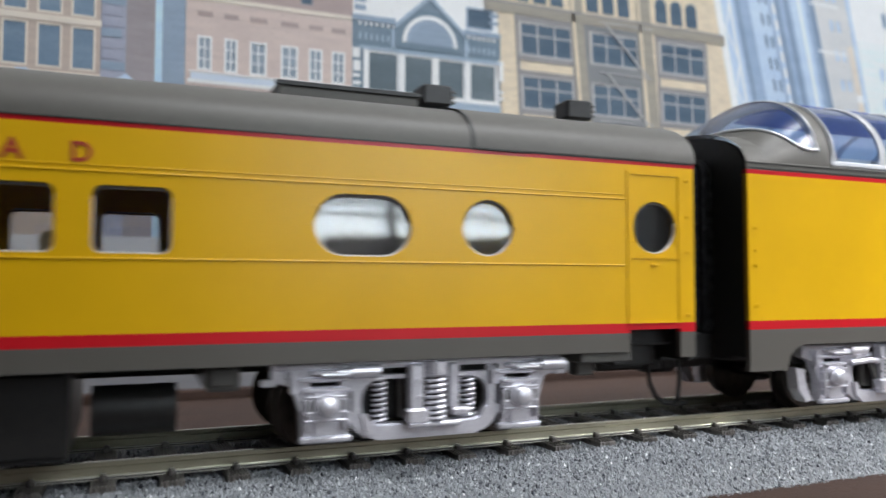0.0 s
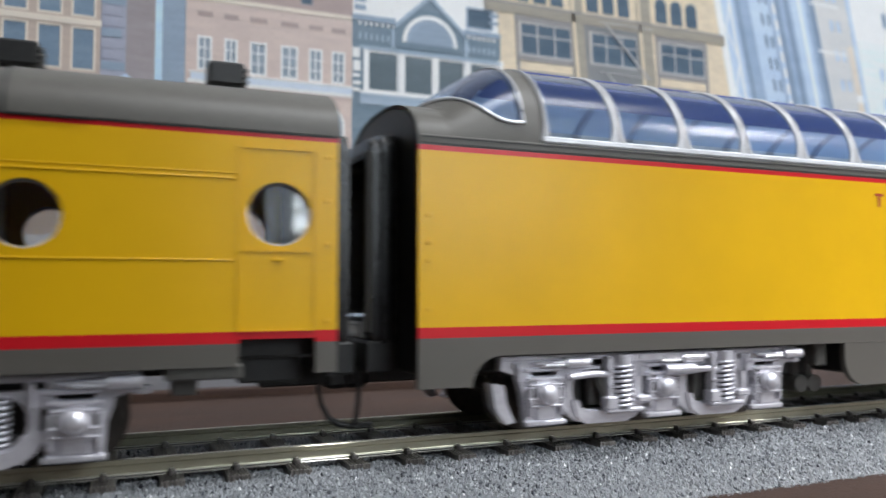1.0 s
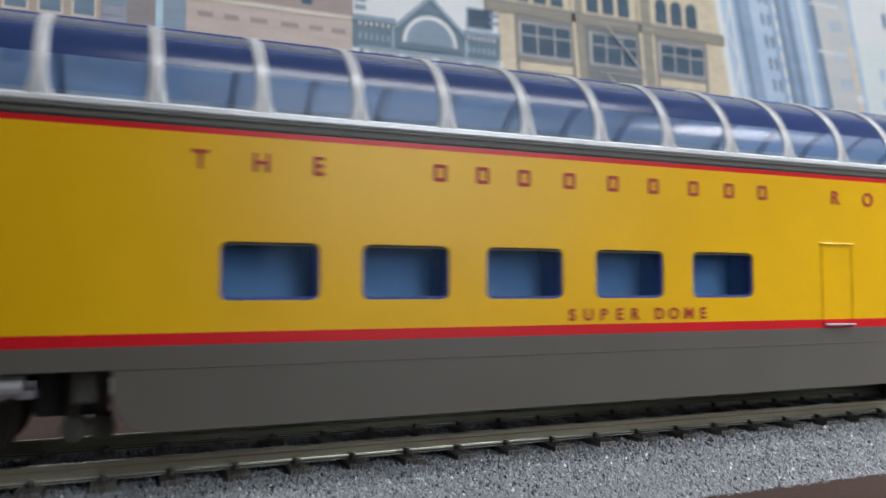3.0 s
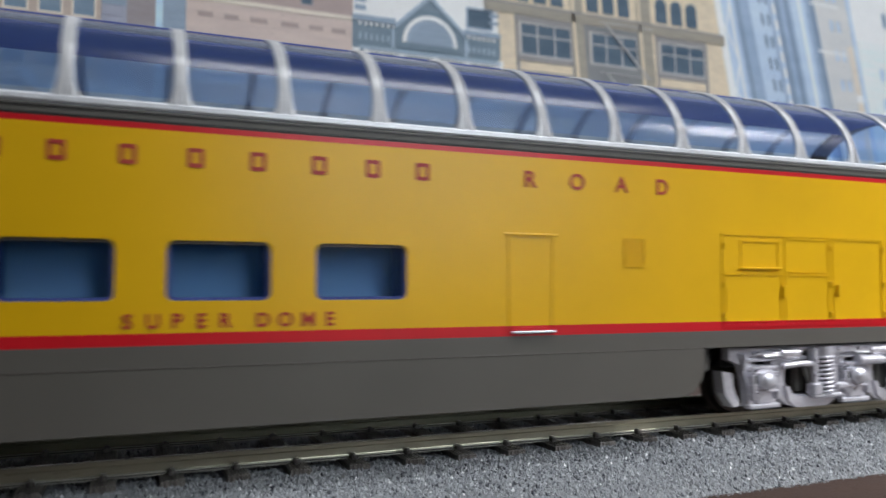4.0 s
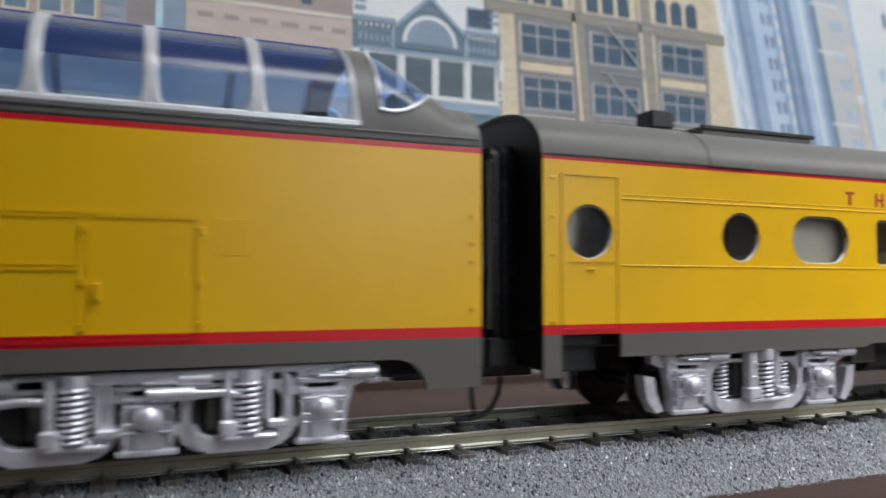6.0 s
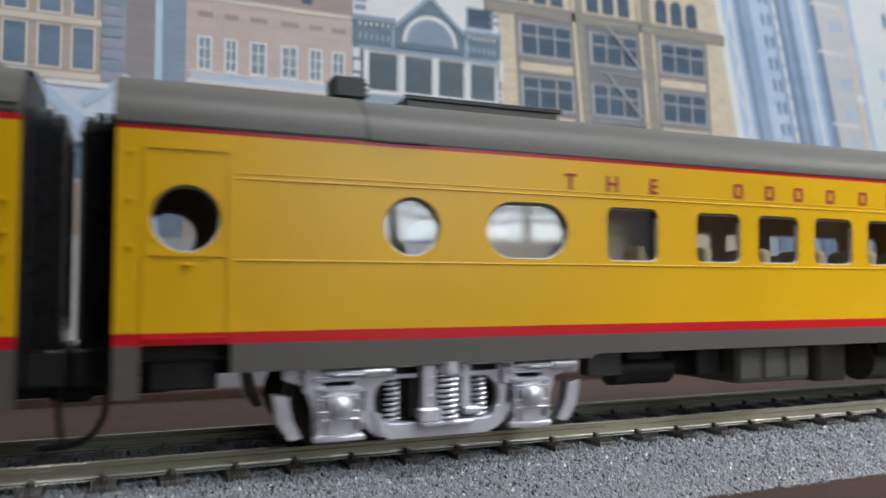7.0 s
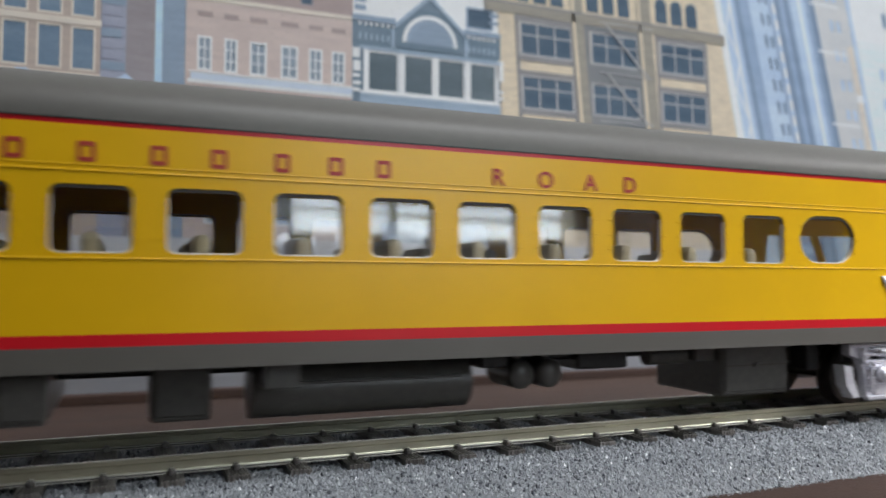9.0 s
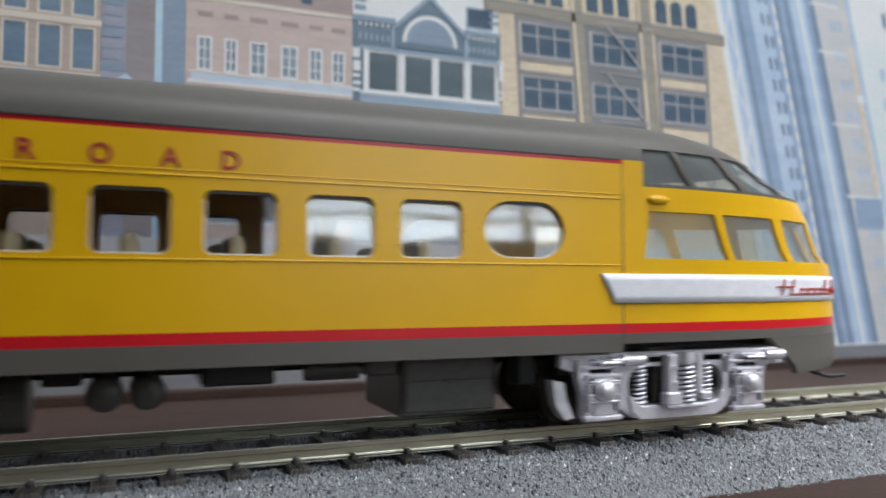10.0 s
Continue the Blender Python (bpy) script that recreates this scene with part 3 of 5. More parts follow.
    sheet("cornice", quad(95.9, 108.6, 101.6, 103.2), [], "slate", 2.6, green)
    white = building(60.3, 108.4, 121, "white", [(97, 106, 104, 110.5)], "glassdark", 0.9, bars=(0, 0), rim=0.5, frame_mat="slate")
    for z in (105, 107.4, 109.8):
        sheet("quoin", quad(60.8, 64.2, z, z + 1.4), [], "slate", 1.4, white)
        sheet("quoin", quad(104.6, 108, z + 1, z + 2), [], "slate", 1.4, white)
    # yellow brick block, photographed from low down so that it leans
    cols = ((116.8, 136.2), (143.6, 162.6), (172.0, 191.8))
    yw = [(a, b, z0, z1) for a, b in cols for z0, z1 in ((80.2, 91.2), (97.6, 108.6), (63, 74), (46, 57))]
    yellow = building(109.2, 205.0, 140, "yellow", yw, "glassdark", 1.6, k=-0.04, k2=-0.2, frame_mat="muntin", bars=(2, 1), rim=0.6)
    for a, b in cols:
        for z0, z1 in ((78.4, 80.2), (91.2, 92.8), (95.8, 97.5), (108.7, 110.6)):
            sheet("lintel", quad(a - 1.2, b + 1.2, z0, z1, -0.06), [], "stone", 2.0, yellow)
        for x in (a - 1.4, b + 0.2):
            sheet("reveal", quad(x, x + 1.2, 44, 110, -0.05), [], "stone", 1.95, yellow)
    sheet("string_course", quad(109.0, 205.5, 110.7, 113.6, -0.17), [], "olive", 2.4, yellow, 0.9)
    sheet("string_course", quad(109.0, 205.5, 113.6, 114.4, -0.17), [], "stone", 2.6, yellow, 1.0)
    for x0, x1 in ((137.8, 142.6), (164.6, 170.4)):
        sheet("pier", quad(x0, x1, 40, 126, -0.09), [], "olive", 2.2, yellow, 0.7)
        sheet("pier_edge", quad(x0 + 0.4, x0 + 1.6, 40, 126, -0.09), [], "yellow", 2.4, yellow)
    for a, b in cols:
        n = 3
        for i in range(n):
            c = a - 0.5 + (b - a) * (i + 0.5) / n
            w = (b - a) / n * 0.36
            sh = [(lean(c + w * math.cos(t), 121, -0.08), 121.5 + w * math.sin(t)) for t in np.linspace(0, math.pi, 11)] + [(lean(c - w, 115.2, -0.08), 115.2), (lean(c + w, 115.2, -0.08), 115.2)]
            sheet("arched_window", sh, [], "glassdark", 2.0, yellow)
    # shaded middle bay, and a fire escape of thin landings and slanting stairs
    a, b = cols[1]
    for z0, z1 in ((91.4, 97.4), (108.8, 110.6), (74.2, 80.0)):
        sheet("bay_panel", quad(a - 4.6, b + 5.0, z0, z1, -0.06), [], "shadewall", 2.12, yellow)
    for x, w in ((a - 4.6, 4.4), (b + 0.3, 4.7)):
        sheet("bay_panel", quad(x, x + w, 44, 110.6, -0.06), [], "shadewall", 2.1, yellow)
    bm = bmesh.new()
    for z in (94.8, 112.0, 78.5):
        plate(bm, quad(146, 167.5, z, z + 0.35), [], BACK - 2.9, BACK - 2.7)
    for z in (94.8, 78.5):
        plate(bm, [(148.2, z + 16.6), (149.1, z + 16.6), (166.0, z + 0.5), (165.0, z + 0.5)], [], BACK - 2.9, BACK - 2.7)
    part("fire_escape", bm, INK["muntin"], yellow)
    # pale mast, blue towers and a hazy tan one, all leaning; places along the board at height 100
    def tall(name_mat, x0, x1, wins=(), k=-0.225, d=1.2, glass="slate", top=150):
        return building(x0 - 22 * k, x1 - 22 * k, top, name_mat, [(p - 22 * k, q - 22 * k, r, s) for p, q, r, s in wins], glass, d, k=k, bars=(0, 0), rim=0.06, frame_mat=name_mat)

    def strip(owner, mat, x0, x1, z0=-6, z1=150, k=-0.225, d=1.6):
        return sheet("rib", quad(x0 - 22 * k, x1 - 22 * k, z0, z1, k), [], mat, d, owner, 0.3)

    mast = tall("lattice", 200.6, 211.0, k=-0.21, d=1.0)
    strip(mast, "towerlight", 204.2, 210.6, k=-0.21, d=1.2)
    strip(mast, "white", 207.6, 208.5, k=-0.21)
    strip(mast, "white", 201.2, 203.6, k=-0.21, d=1.3)
    for i in range(14):
        z = -4 + i * 11
        p, q = (204.0, 208.0) if i % 2 else (208.0, 204.0)
        pts = [(lean(p + 4.6, z, -0.21), z), (lean(p + 5.3, z, -0.21), z), (lean(q + 5.3, z + 11, -0.21), z + 11), (lean(q + 4.6, z + 11, -0.21), z + 11)]
        sheet("lattice", pts, [], "white", 1.5, mast, 0.2)
    tw = [(x, x + 1.7, z, z + 4.6) for x in (222.6, 225.6) for z in np.arange(6, 146, 8.2)]
    tower = tall("towerlight", 210.4, 231.0, tw, k=-0.225, d=1.5, glass="deepblue")
    strip(tower, "tower", 210.4, 218.0)
    strip(tower, "deepblue", 211.6, 213.0, d=1.8)
    strip(tower, "tower", 227.6, 229.2)
    for i in range(24):
        z = i * 6.0
        sheet("cornice_block", quad(229.2 + 4.95, 230.8 + 4.95, z, z + 3.6, -0.225), [], "white", 1.8, tower, 0.2)
    tower = tall("tower", 231.0, 252.4, k=-0.235, d=1.4)
    strip(tower, "deepblue", 231.0, 233.4, k=-0.235)
    strip(tower, "deepblue", 236.2, 238.0, k=-0.235)
    strip(tower, "towerlight", 239.4, 246.8, k=-0.235)
    strip(tower, "lattice", 243.0, 244.6, k=-0.235, d=1.8)
    strip(tower, "deepblue", 249.4, 252.0, k=-0.235)
    tw = [(x, x + 2.2, z, z + 4.4) for x in (258.6, 262.2) for z in np.arange(8, 142, 11.5)]
    haze = tall("haze", 252.0, 271.6, tw, k=-0.235, d=1.5, glass="towerlight")
    for z in (58, 86, 114, 132.4):
        sheet("ledge", quad(249.8 + 5.2, 264.8 + 5.2, z, z + 0.9, -0.235), [], "white", 1.9, haze, 0.2)
    strip(haze, "cream", 266.2, 269.0, 60, 118, k=-0.235, d=1.8)
    strip(haze, "white", 266.0, 269.6, 96, 99, k=-0.235, d=2.0)
    strip(haze, "towerlight", 269.6, 271.6, k=-0.235, d=1.8)
    tall("lattice", 271.0, 300.0, [(x, x + 3, z, z + 5) for x in (281, 288, 294) for z in (58, 70, 82, 94, 106)], k=-0.14, d=1.7, glass="towerlight", top=121)
    tall("white", 268.0, 320.0, [(288, 291, 128, 134), (297, 300, 128, 134)], k=-0.2, d=1.1, glass="slate")
    building(277.5, 310, 50, "white", [], "slate", 2.0, k=-0.11)
    sheet("window", quad(262, 277, 46, 58, -0.1), [], "tower", 1.9, haze)
    sheet("street_strip", quad(-70, 320, -6.4, 0.6), [], "street", 3.4, bd, 0.6)
    sheet("street_strip", quad(-70, 320, 0.4, 1.1), [], "white", 3.2, bd, 0.3)
    sheet("shopfront", quad(-60, 206, 0.9, 36), [], "haze", 2.6, bd, 0.5)
    flat = Matrix.Translation((0, BACK * MM, 0)) @ Matrix.Diagonal((1, 0.3, 1, 1)) @ Matrix.Translation((0, -BACK * MM, 0))
    for o in bd.children_recursive:
        if o.name != "board":
            o.data.transform(flat)


backdrop()

# ---- the train: three coaches of one livery ----
SIDE, SKIN = 17.3, 1.0
ROOF = (17.3, 41.75, 8.0, 2.3)
DOME = (17.0, 43.3, 14.1, 2.2)


def both(bm, outline, holes):
    plate(bm, outline, holes, -SIDE, -SIDE + SKIN)
    plate(bm, outline, holes, SIDE - SKIN, SIDE)
    return bm


def roof_part(name, car, x0, x1, prof, mat, th0=0.0, th1=180.0, drop=0.8, steps=36, label=""):
    """A curved shell from x0 to x1 over the cross-section prof, drop mm thick."""
    half, base, rise, power = prof
    bm = bmesh.new()
    ths = [th0 + (th1 - th0) * i / steps for i in range(steps + 1)]
    outer = [arch(t, half, base, rise, power) for t in ths]
    inner = [arch(t, half - drop, base, rise - drop, power) for t in reversed(ths)]
    loop = outer + inner
    a = [bm.verts.new((x0, y, z)) for y, z in loop]
    b = [bm.verts.new((x1, y, z)) for y, z in loop]
    n = len(loop)
    for i in range(n):
        j = (i + 1) % n
        bm.faces.new((a[i], a[j], b[j], b[i]))
    m = steps + 1
    for ring, flip in ((a, False), (b, True)):
        for i in range(steps):
            q = (ring[i], ring[i + 1], ring[n - 2 - i], ring[n - 1 - i])
            bm.faces.new(q[::-1] if flip else q)
    return part(name, bm, M[mat], car, label, 40)


def end_wall(car, x, outward, hose=False):
    """Black coach end with its roof-shaped top and the rubber diaphragm before it."""
    pts = [(-SIDE + 0.4, 12.0), (SIDE - 0.4, 12.0)] + [arch(t, SIDE - 0.4, 41.5, 7.6, 2.3) for t in range(180, -1, -10)]
    bm = plate(bmesh.new(), pts, [rounded(-4.5, 4.5, 18.5, 40, 1.0)], x, x - outward * 1.0)
    for v in bm.verts:
        v.co = (v.co.y, v.co.x, v.co.z)
    end = part("end_wall", bm, M["black"], car, "black coach end")
    d = None
    for i in range(3):
        bm = bmesh.new()
        k = 0.5 * (i == 2)
        plate(bm, rounded(-9.5 + k, 9.5 - k, 14.0, 44.8 - k, 2.5), [rounded(-5.5, 5.5, 18, 42, 2.0)], x + outward * (0.2 + i * 1.25), x + outward * (1.15 + i * 1.25))
        plate(bm, rounded(-8.2, 8.2, 15.2, 43.8, 2.0), [rounded(-6, 6, 17.5, 42.4, 2.0)], x + outward * (1.14 + i * 1.25), x + outward * (1.46 + i * 1.25))
        for v in bm.verts:
            v.co = (v.co.y, v.co.x, v.co.z)
        o = part("fold" if d else "diaphragm", bm, M["rubber"], d or car, "" if d else "black ribbed rubber diaphragm")
        d = d or o
    for s in (-1, 1):
        part("face_plate", box(bmesh.new(), x + outward * 3.6, x + outward * 4.0, s * 7.6 - 0.7, s * 7.6 + 0.7, 17, 42, 0.2), M["grey"], d)
    part("buffer_beam", box(bmesh.new(), min(x, x + outward * 4.6), max(x, x + outward * 4.6), -9.2, 9.2, 11.2, 15.6, 0.3), M["black"], car)
    # coupler, its pocket and the hanging air hose
    c = bmesh.new()
    box(c, min(x - outward * 7, x + outward * 3), max(x - outward * 7, x + outward * 3), -1.6, 1.6, 9.0, 12.2, 0.3)
    box(c, min(x + outward * 2.2, x + outward * 5.8), max(x + outward * 2.2, x + outward * 5.8), -2.6, 2.4, 8.4, 12.4, 0.7)
    part("coupler", c, M["black"], car)
    if hose:
        run = [(0.5, 12.0), (0.6, 9.0), (1.0, 6.8), (2.0, 4.9), (3.6, 3.8), (5.2, 3.5), (6.6, 3.6)]
        pts = [(x + outward * d, -5.0, z) for d, z in run]
        hs = part("air_hose", sweep(bmesh.new(), pts, 0.42, 8), M["black"], car, "hanging black air hose", 60)
        part("hose_end", box(bmesh.new(), min(x + outward * 5.2, x + outward * 8.4), max(x + outward * 5.2, x + outward * 8.4), -5.7, -4.3, 3.1, 3.9, 0.2), M["black"], hs)
        pts = [(x + outward * (6.2 - 0.25 * d), -6.2, z) for d, z in run[:5]]
        part("air_hose", sweep(bmesh.new(), pts, 0.38, 8), M["black"], car, "hanging black air hose", 60)
    return end


def side_frame(bm, axles, s):
    """One silver truck side, s -1 near or 1 far: pedestals at the axles, round-cornered openings between."""
    e, low, holes = axles[-1] + 6.8, [], []
    for i, a in enumerate(axles):
        left = [(a - 4.2, 10.2), (a - 3.3, 7.0), (a - 3.0, 2.8)] if i == 0 else [(a - 2.9, 5.0), (a - 2.8, 2.8)]
        right = [(a + 3.0, 2.8), (a + 3.3, 7.0), (a + 4.2, 10.2)] if i == len(axles) - 1 else [(a + 2.8, 2.8), (a + 2.9, 5.0)]
        low += left + right
        if i < len(axles) - 1:
            b = axles[i + 1]
            low += [(a + 3.3, 4.9), (a + 4.0, 3.6), (a + 5.2, 2.6), (a + 6.6, 2.3), (b - 6.6, 2.3), (b - 5.2, 2.6), (b - 4.0, 3.6), (b - 3.3, 4.9)]
            holes.append(rounded(a + 4.7, b - 4.7, 4.4, 10.9, 2.9))
            holes.append(rounded(a + 3.0, b - 3.0, 11.5, 12.5, 0.4))
            holes += [rounded(a + 2.75, a + 3.55, 6.2, 9.4, 0.3), rounded(b - 3.55, b - 2.75, 6.2, 9.4, 0.3)]
        holes.append(rounded(a - 2.0, a + 2.0, 10.15, 10.85, 0.25))
    plate(bm, [(-e, 13.4), (-e, 11.3)] + low + [(e, 11.3), (e, 13.4)], holes, s * 13.7, s * 15.3)
    box(bm, -e + 0.4, e - 0.4, *sorted((s * 15.2, s * 15.55)), 12.7, 13.3, 0.12)
    for a in axles:
        cyl(bm, (a, s * 15.5, 7.4), "y", 2.55, 1.2, 20)
        box(bm, a - 1.7, a + 1.7, *sorted((s * 15.0, s * 15.9)), 3.2, 6.4, 0.3)
        for k in (-2.6, 2.6):
            for z in (5.0, 6.6, 8.2, 9.4):
                cyl(bm, (a + k, s * 15.5, z), "y", 0.34, 0.9, 8)
        box(bm, a - 3.3, a + 3.3, *sorted((s * 14.6, s * 16.0)), 2.4, 3.3, 0.25)
        box(bm, a - 2.8, a + 2.8, *sorted((s * 15.0, s * 16.3)), 9.5, 10.1, 0.2)
        box(bm, a - 3.4, a + 2.6, *sorted((s * 15.0, s * 16.0)), 10.9, 11.5, 0.2)
        box(bm, a - 2.0, a + 3.4, *sorted((s * 15.0, s * 16.4)), 12.0, 12.6, 0.2)
        for z in (5.4, 6.5, 8.7):
            box(bm, a - 2.7, a + 2.7, *sorted((s * 15.9, s * 16.35)), z, z + 0.35, 0.1)
        for k in (-4.6, 4.6):
            box(bm, a + k - 0.5, a + k + 0.5, *sorted((s * 15.2, s * 15.7)), 11.4, 12.6, 0.2)
        for k in (-2.5, 2.5):
            box(bm, a + k - 0.25, a + k + 0.25, *sorted((s * 15.0, s * 16.3)), 4.0, 8.6, 0.12)
    return bm


def truck(car, cx, axles, wheels, brakes=(-1,)):
    """A silver passenger truck with coil springs, centred cx along the car; its wheelsets go into wheels."""
    bm = box(bmesh.new(), -3.5, 3.5, -13, 13, 9.5, 13.6, 0.4)
    for s in (-1, 1):
        box(bm, -axles[-1] - 5, axles[-1] + 5, s * 11.6 - 0.6, s * 11.6 + 0.6, 10, 13.0, 0.3)
    tr = part("truck", bm, M["black"], car, "black truck bolster")
    tr.location.x = cx * MM
    for s in (-1, 1):
        part("side_frame", side_frame(bmesh.new(), axles, s), M["silver"], tr, "bright silver cast truck side", 35)
        for a, b in zip(axles, axles[1:]):
            m, w = (a + b) / 2, (b - a) / 2
            big = w > 12
            pts = [(-w + 4.6, 6.2), (-w + 5.2, 3.4), (-w + 6.6, 2.2), (w - 6.6, 2.2), (w - 5.2, 3.4), (w - 4.6, 6.2), (w - 5.4, 6.0), (w - 6.0, 4.6), (w - 7.0, 4.2), (-w + 7.0, 4.2), (-w + 6.0, 4.6), (-w + 5.4, 6.0)]
            part("equalizer", plate(bmesh.new(), [(m + x, z) for x, z in pts], [], s * 15.2, s * 15.8), M["silver"], tr)
            for k in (-1, 1) if big else ():
                part("coil_spring", spring(bmesh.new(), m + k * 6.3, s * 14.4, 4.4, 11.1, 0.85, 9, 0.22), M["silver"], tr)
            c = m + 1.0 if big else m * 0.93 + 1.8
            part("coil_spring", spring(bmesh.new(), c, s * 16.1, 4.5, 11.6, 1.15 if big else 1.35, 9, 0.3), M["silver"], tr)
            part("spring_core", cyl(bmesh.new(), (c, s * 16.1, 8.0), "z", 0.7, 7.2, 12), M["black"], tr)
            h = bmesh.new()
            wide = 0.9 if big else 0.0
            box(h, c - 3.0 - wide, c - 1.9, *sorted((s * 15.2, s * 16.9)), 4.2, 13.0, 0.25)
            box(h, c - 3.4 - wide, c - 1.6, *sorted((s * 15.2, s * 17.3)), 4.4, 6.6, 0.3)
            box(h, c + 2.0, c + 2.8 + wide * 0.6, *sorted((s * 15.2, s * 16.4)), 6.2, 13.0, 0.25)
            box(h, c + 2.2, c + 4.6, *sorted((s * 15.4, s * 17.0)), 5.2, 6.4, 0.3)
            box(h, c - 3.2 - wide, c + 3.4, *sorted((s * 14.8, s * 17.1)), 3.8, 4.6, 0.25)
            for k in (5.4, 8.2, 10.8):
                cyl(h, (c - 2.6, s * 17.0, k), "y", 0.32, 0.5, 8)
            cyl(h, (c, s * 16.1, 12.4), "z", 1.5, 1.8, 16)
            box(h, c - 2.6, c - 1.2, *sorted((s * 15.2, s * 17.1)), 4.4, 6.4, 0.25)
            part("spring_hanger", h, M["silver"], tr)
            if not big:
                part("brake_rod", sweep(bmesh.new(), [(m - 6.5, s * 16.0, 9.9), (m - 2.5, s * 16.3, 10.3), (m + 0.2, s * 16.2, 10.0)], 0.6, 10), M["silver"], tr, "", 60)
                part("brake_lever", plate(bmesh.new(), [(m - 2.4, 10.6), (m - 1.4, 10.8), (m + 0.6, 5.6), (m - 0.4, 5.2)], [], s * 15.6, s * 16.0), M["under"], tr)
            part("spring_plank", box(bmesh.new(), m - w + 5, m + w - 5, *sorted((s * 11.4, s * 12.6)), 4.6, 10.8), M["black"], tr)
            part("bolster_end", box(bmesh.new(), c - 4.6, c - 2.6, *sorted((s * 13.0, s * 14.6)), 4.8, 11.0, 0.3), M["under"], tr)
        for a in axles:
            j = cyl(bmesh.new(), (a, s * 16.3, 7.5), "y", 1.75, 1.0, 18)
            ball(j, (a, s * 16.7, 7.5), 1.5, 1, 0.6, 1)
            part("journal_cap", j, M["silver"], tr, "", 50)
            part("brake_hanger", box(bmesh.new(), a - 4.6, a - 4.0, *sorted((s * 15.0, s * 16.3)), 9.4, 12.4, 0.15), M["silver"], tr)
            part("brake_cylinder", cyl(cyl(bmesh.new(), (a + 5.0, s * 16.0, 12.2), "x", 0.95, 3.8, 14), (a + 2.4, s * 16.0, 12.2), "x", 0.55, 2.2, 12), M["silver"], tr, "", 40)
            # black blocks on the face stand in for shaded recesses beside the journals
            for k in (-2.2, 2.2):
                part("journal_slot", box(bmesh.new(), a + k - 0.3, a + k + 0.3, *sorted((s * 15.2, s * 16.22)), 7.0, 8.4), M["black"], tr)
            part("brake_rod", cyl(bmesh.new(), (a + 1.4, s * 16.3, 11.9), "x", 0.3, 4.0, 8), M["trim"], tr, "", 40)
        if len(axles) > 2:
            q = axles[-1] / 2 * 0.93
            beam = box(bmesh.new(), -q + 3.4, q + 3.6, *sorted((s * 15.6, s * 16.5)), 11.9, 13.4, 0.25)
            for x in (-q + 5.0, 0.0, q - 1.0):
                cyl(beam, (x, s * 16.5, 12.7), "y", 0.35, 0.5, 8)
            part("top_beam", beam, M["silver"], tr)
            part("brake_cylinder", cyl(cyl(bmesh.new(), (2.4, s * 16.5, 10.4), "x", 0.95, 5.2, 16), (6.2, s * 16.5, 10.4), "x", 0.4, 3.6, 10), M["silver"], tr, "", 40)
        for k in brakes:
            x = k * (axles[-1] + 7.3)
            ends = plate(bmesh.new(), [(x - 1.0, 9.4), (x + 0.9, 9.0), (x + 1.4, 6.0), (x + 2.6, 3.2), (x + 1.2, 2.9), (x - 0.4, 5.4)] if k < 0 else [(x + 1.0, 9.4), (x - 0.9, 9.0), (x - 1.4, 6.0), (x - 2.6, 3.2), (x - 1.2, 2.9), (x + 0.4, 5.4)], [], s * 13.2, s * 15.4)
            part("brake_shoe", ends, M["silver"], tr)
        for k in (-1, 1):
            if k not in brakes:
                x = k * (axles[-1] + 7.0)
                part("frame_horn", box(bmesh.new(), x - 1.0, x + 0.9, *sorted((s * 13.8, s * 15.2)), 10.4, 11.5, 0.2), M["silver"], tr)
    for o in tr.children:
        o.data.transform(Matrix.Translation((0, 0, 13.4 * MM)) @ Matrix.Diagonal((1, 1, 0.89, 1)) @ Matrix.Translation((0, 0, -13.4 * MM)))
    for a in axles:
        w = cyl(bmesh.new(), (0, 0, 0), "y", 1.1, 24, 12)
        for s in (-1, 1):
            cyl(w, (0, s * 8.7, 0), "y", 5.2, 2.0, 36)
            cyl(w, (0, s * 7.45, 0), "y", 5.75, 0.6, 36)
            cyl(w, (0, s * 9.75, 0), "y", 2.0, 0.5, 16)
            for k in range(5):
                g = k * math.tau / 5
                cyl(w, (3.2 * math.cos(g), s * 9.7, 3.2 * math.sin(g)), "y", 0.5, 0.35, 8)
        ob = part("wheelset", w, M["steel"], tr, "dark steel wheels on an axle", 40)
        wheels.append((ob, a))
    return tr


def windows(car, wins, mat="glass", label="", rim=None, name="window", rw=0.42):
    """Panes behind the openings on both sides, each with a thin frame. wins: rounded outlines as x0, x1, z0, z1, r."""
    for s in (-1, 1):
        for x0, x1, z0, z1, r in wins:
            y = s * (SIDE - 0.5)
            w = part(name, plate(bmesh.new(), rounded(x0 + 0.02, x1 - 0.02, z0 + 0.02, z1 - 0.02, r), [], y - s * 0.35, y - s * 0.1), M[mat], car, label)
            w.visible_shadow = False
            # dark upper strip: black opening edge and the recess's shadow line in one
            mid = (z0 + z1) / 2
            top = [p for p in rounded(x0 + 0.02, x1 - 0.02, z0, z1 - 0.02, r) if p[1] > mid]
            low = [p for p in rounded(x0 + 0.2, x1 - 0.2, z0, z1 - 0.42, max(r - 0.2, 0.2)) if p[1] > mid - 0.1]
            part("gasket", plate(bmesh.new(), top + low[::-1], [], y - s * 0.08, y + s * 0.3), M["dark"], w, "dark upper edge with the recess shadow painted in")
            if rim:
                part("frame", plate(bmesh.new(), rounded(x0 + 0.03, x1 - 0.03, z0 + 0.03, z1 - 0.03, r), [rounded(x0 + rw, x1 - rw, z0 + rw, z1 - rw, max(r - rw, 0.2))], y - s * 0.1, y + s * 0.25), M[rim], w)


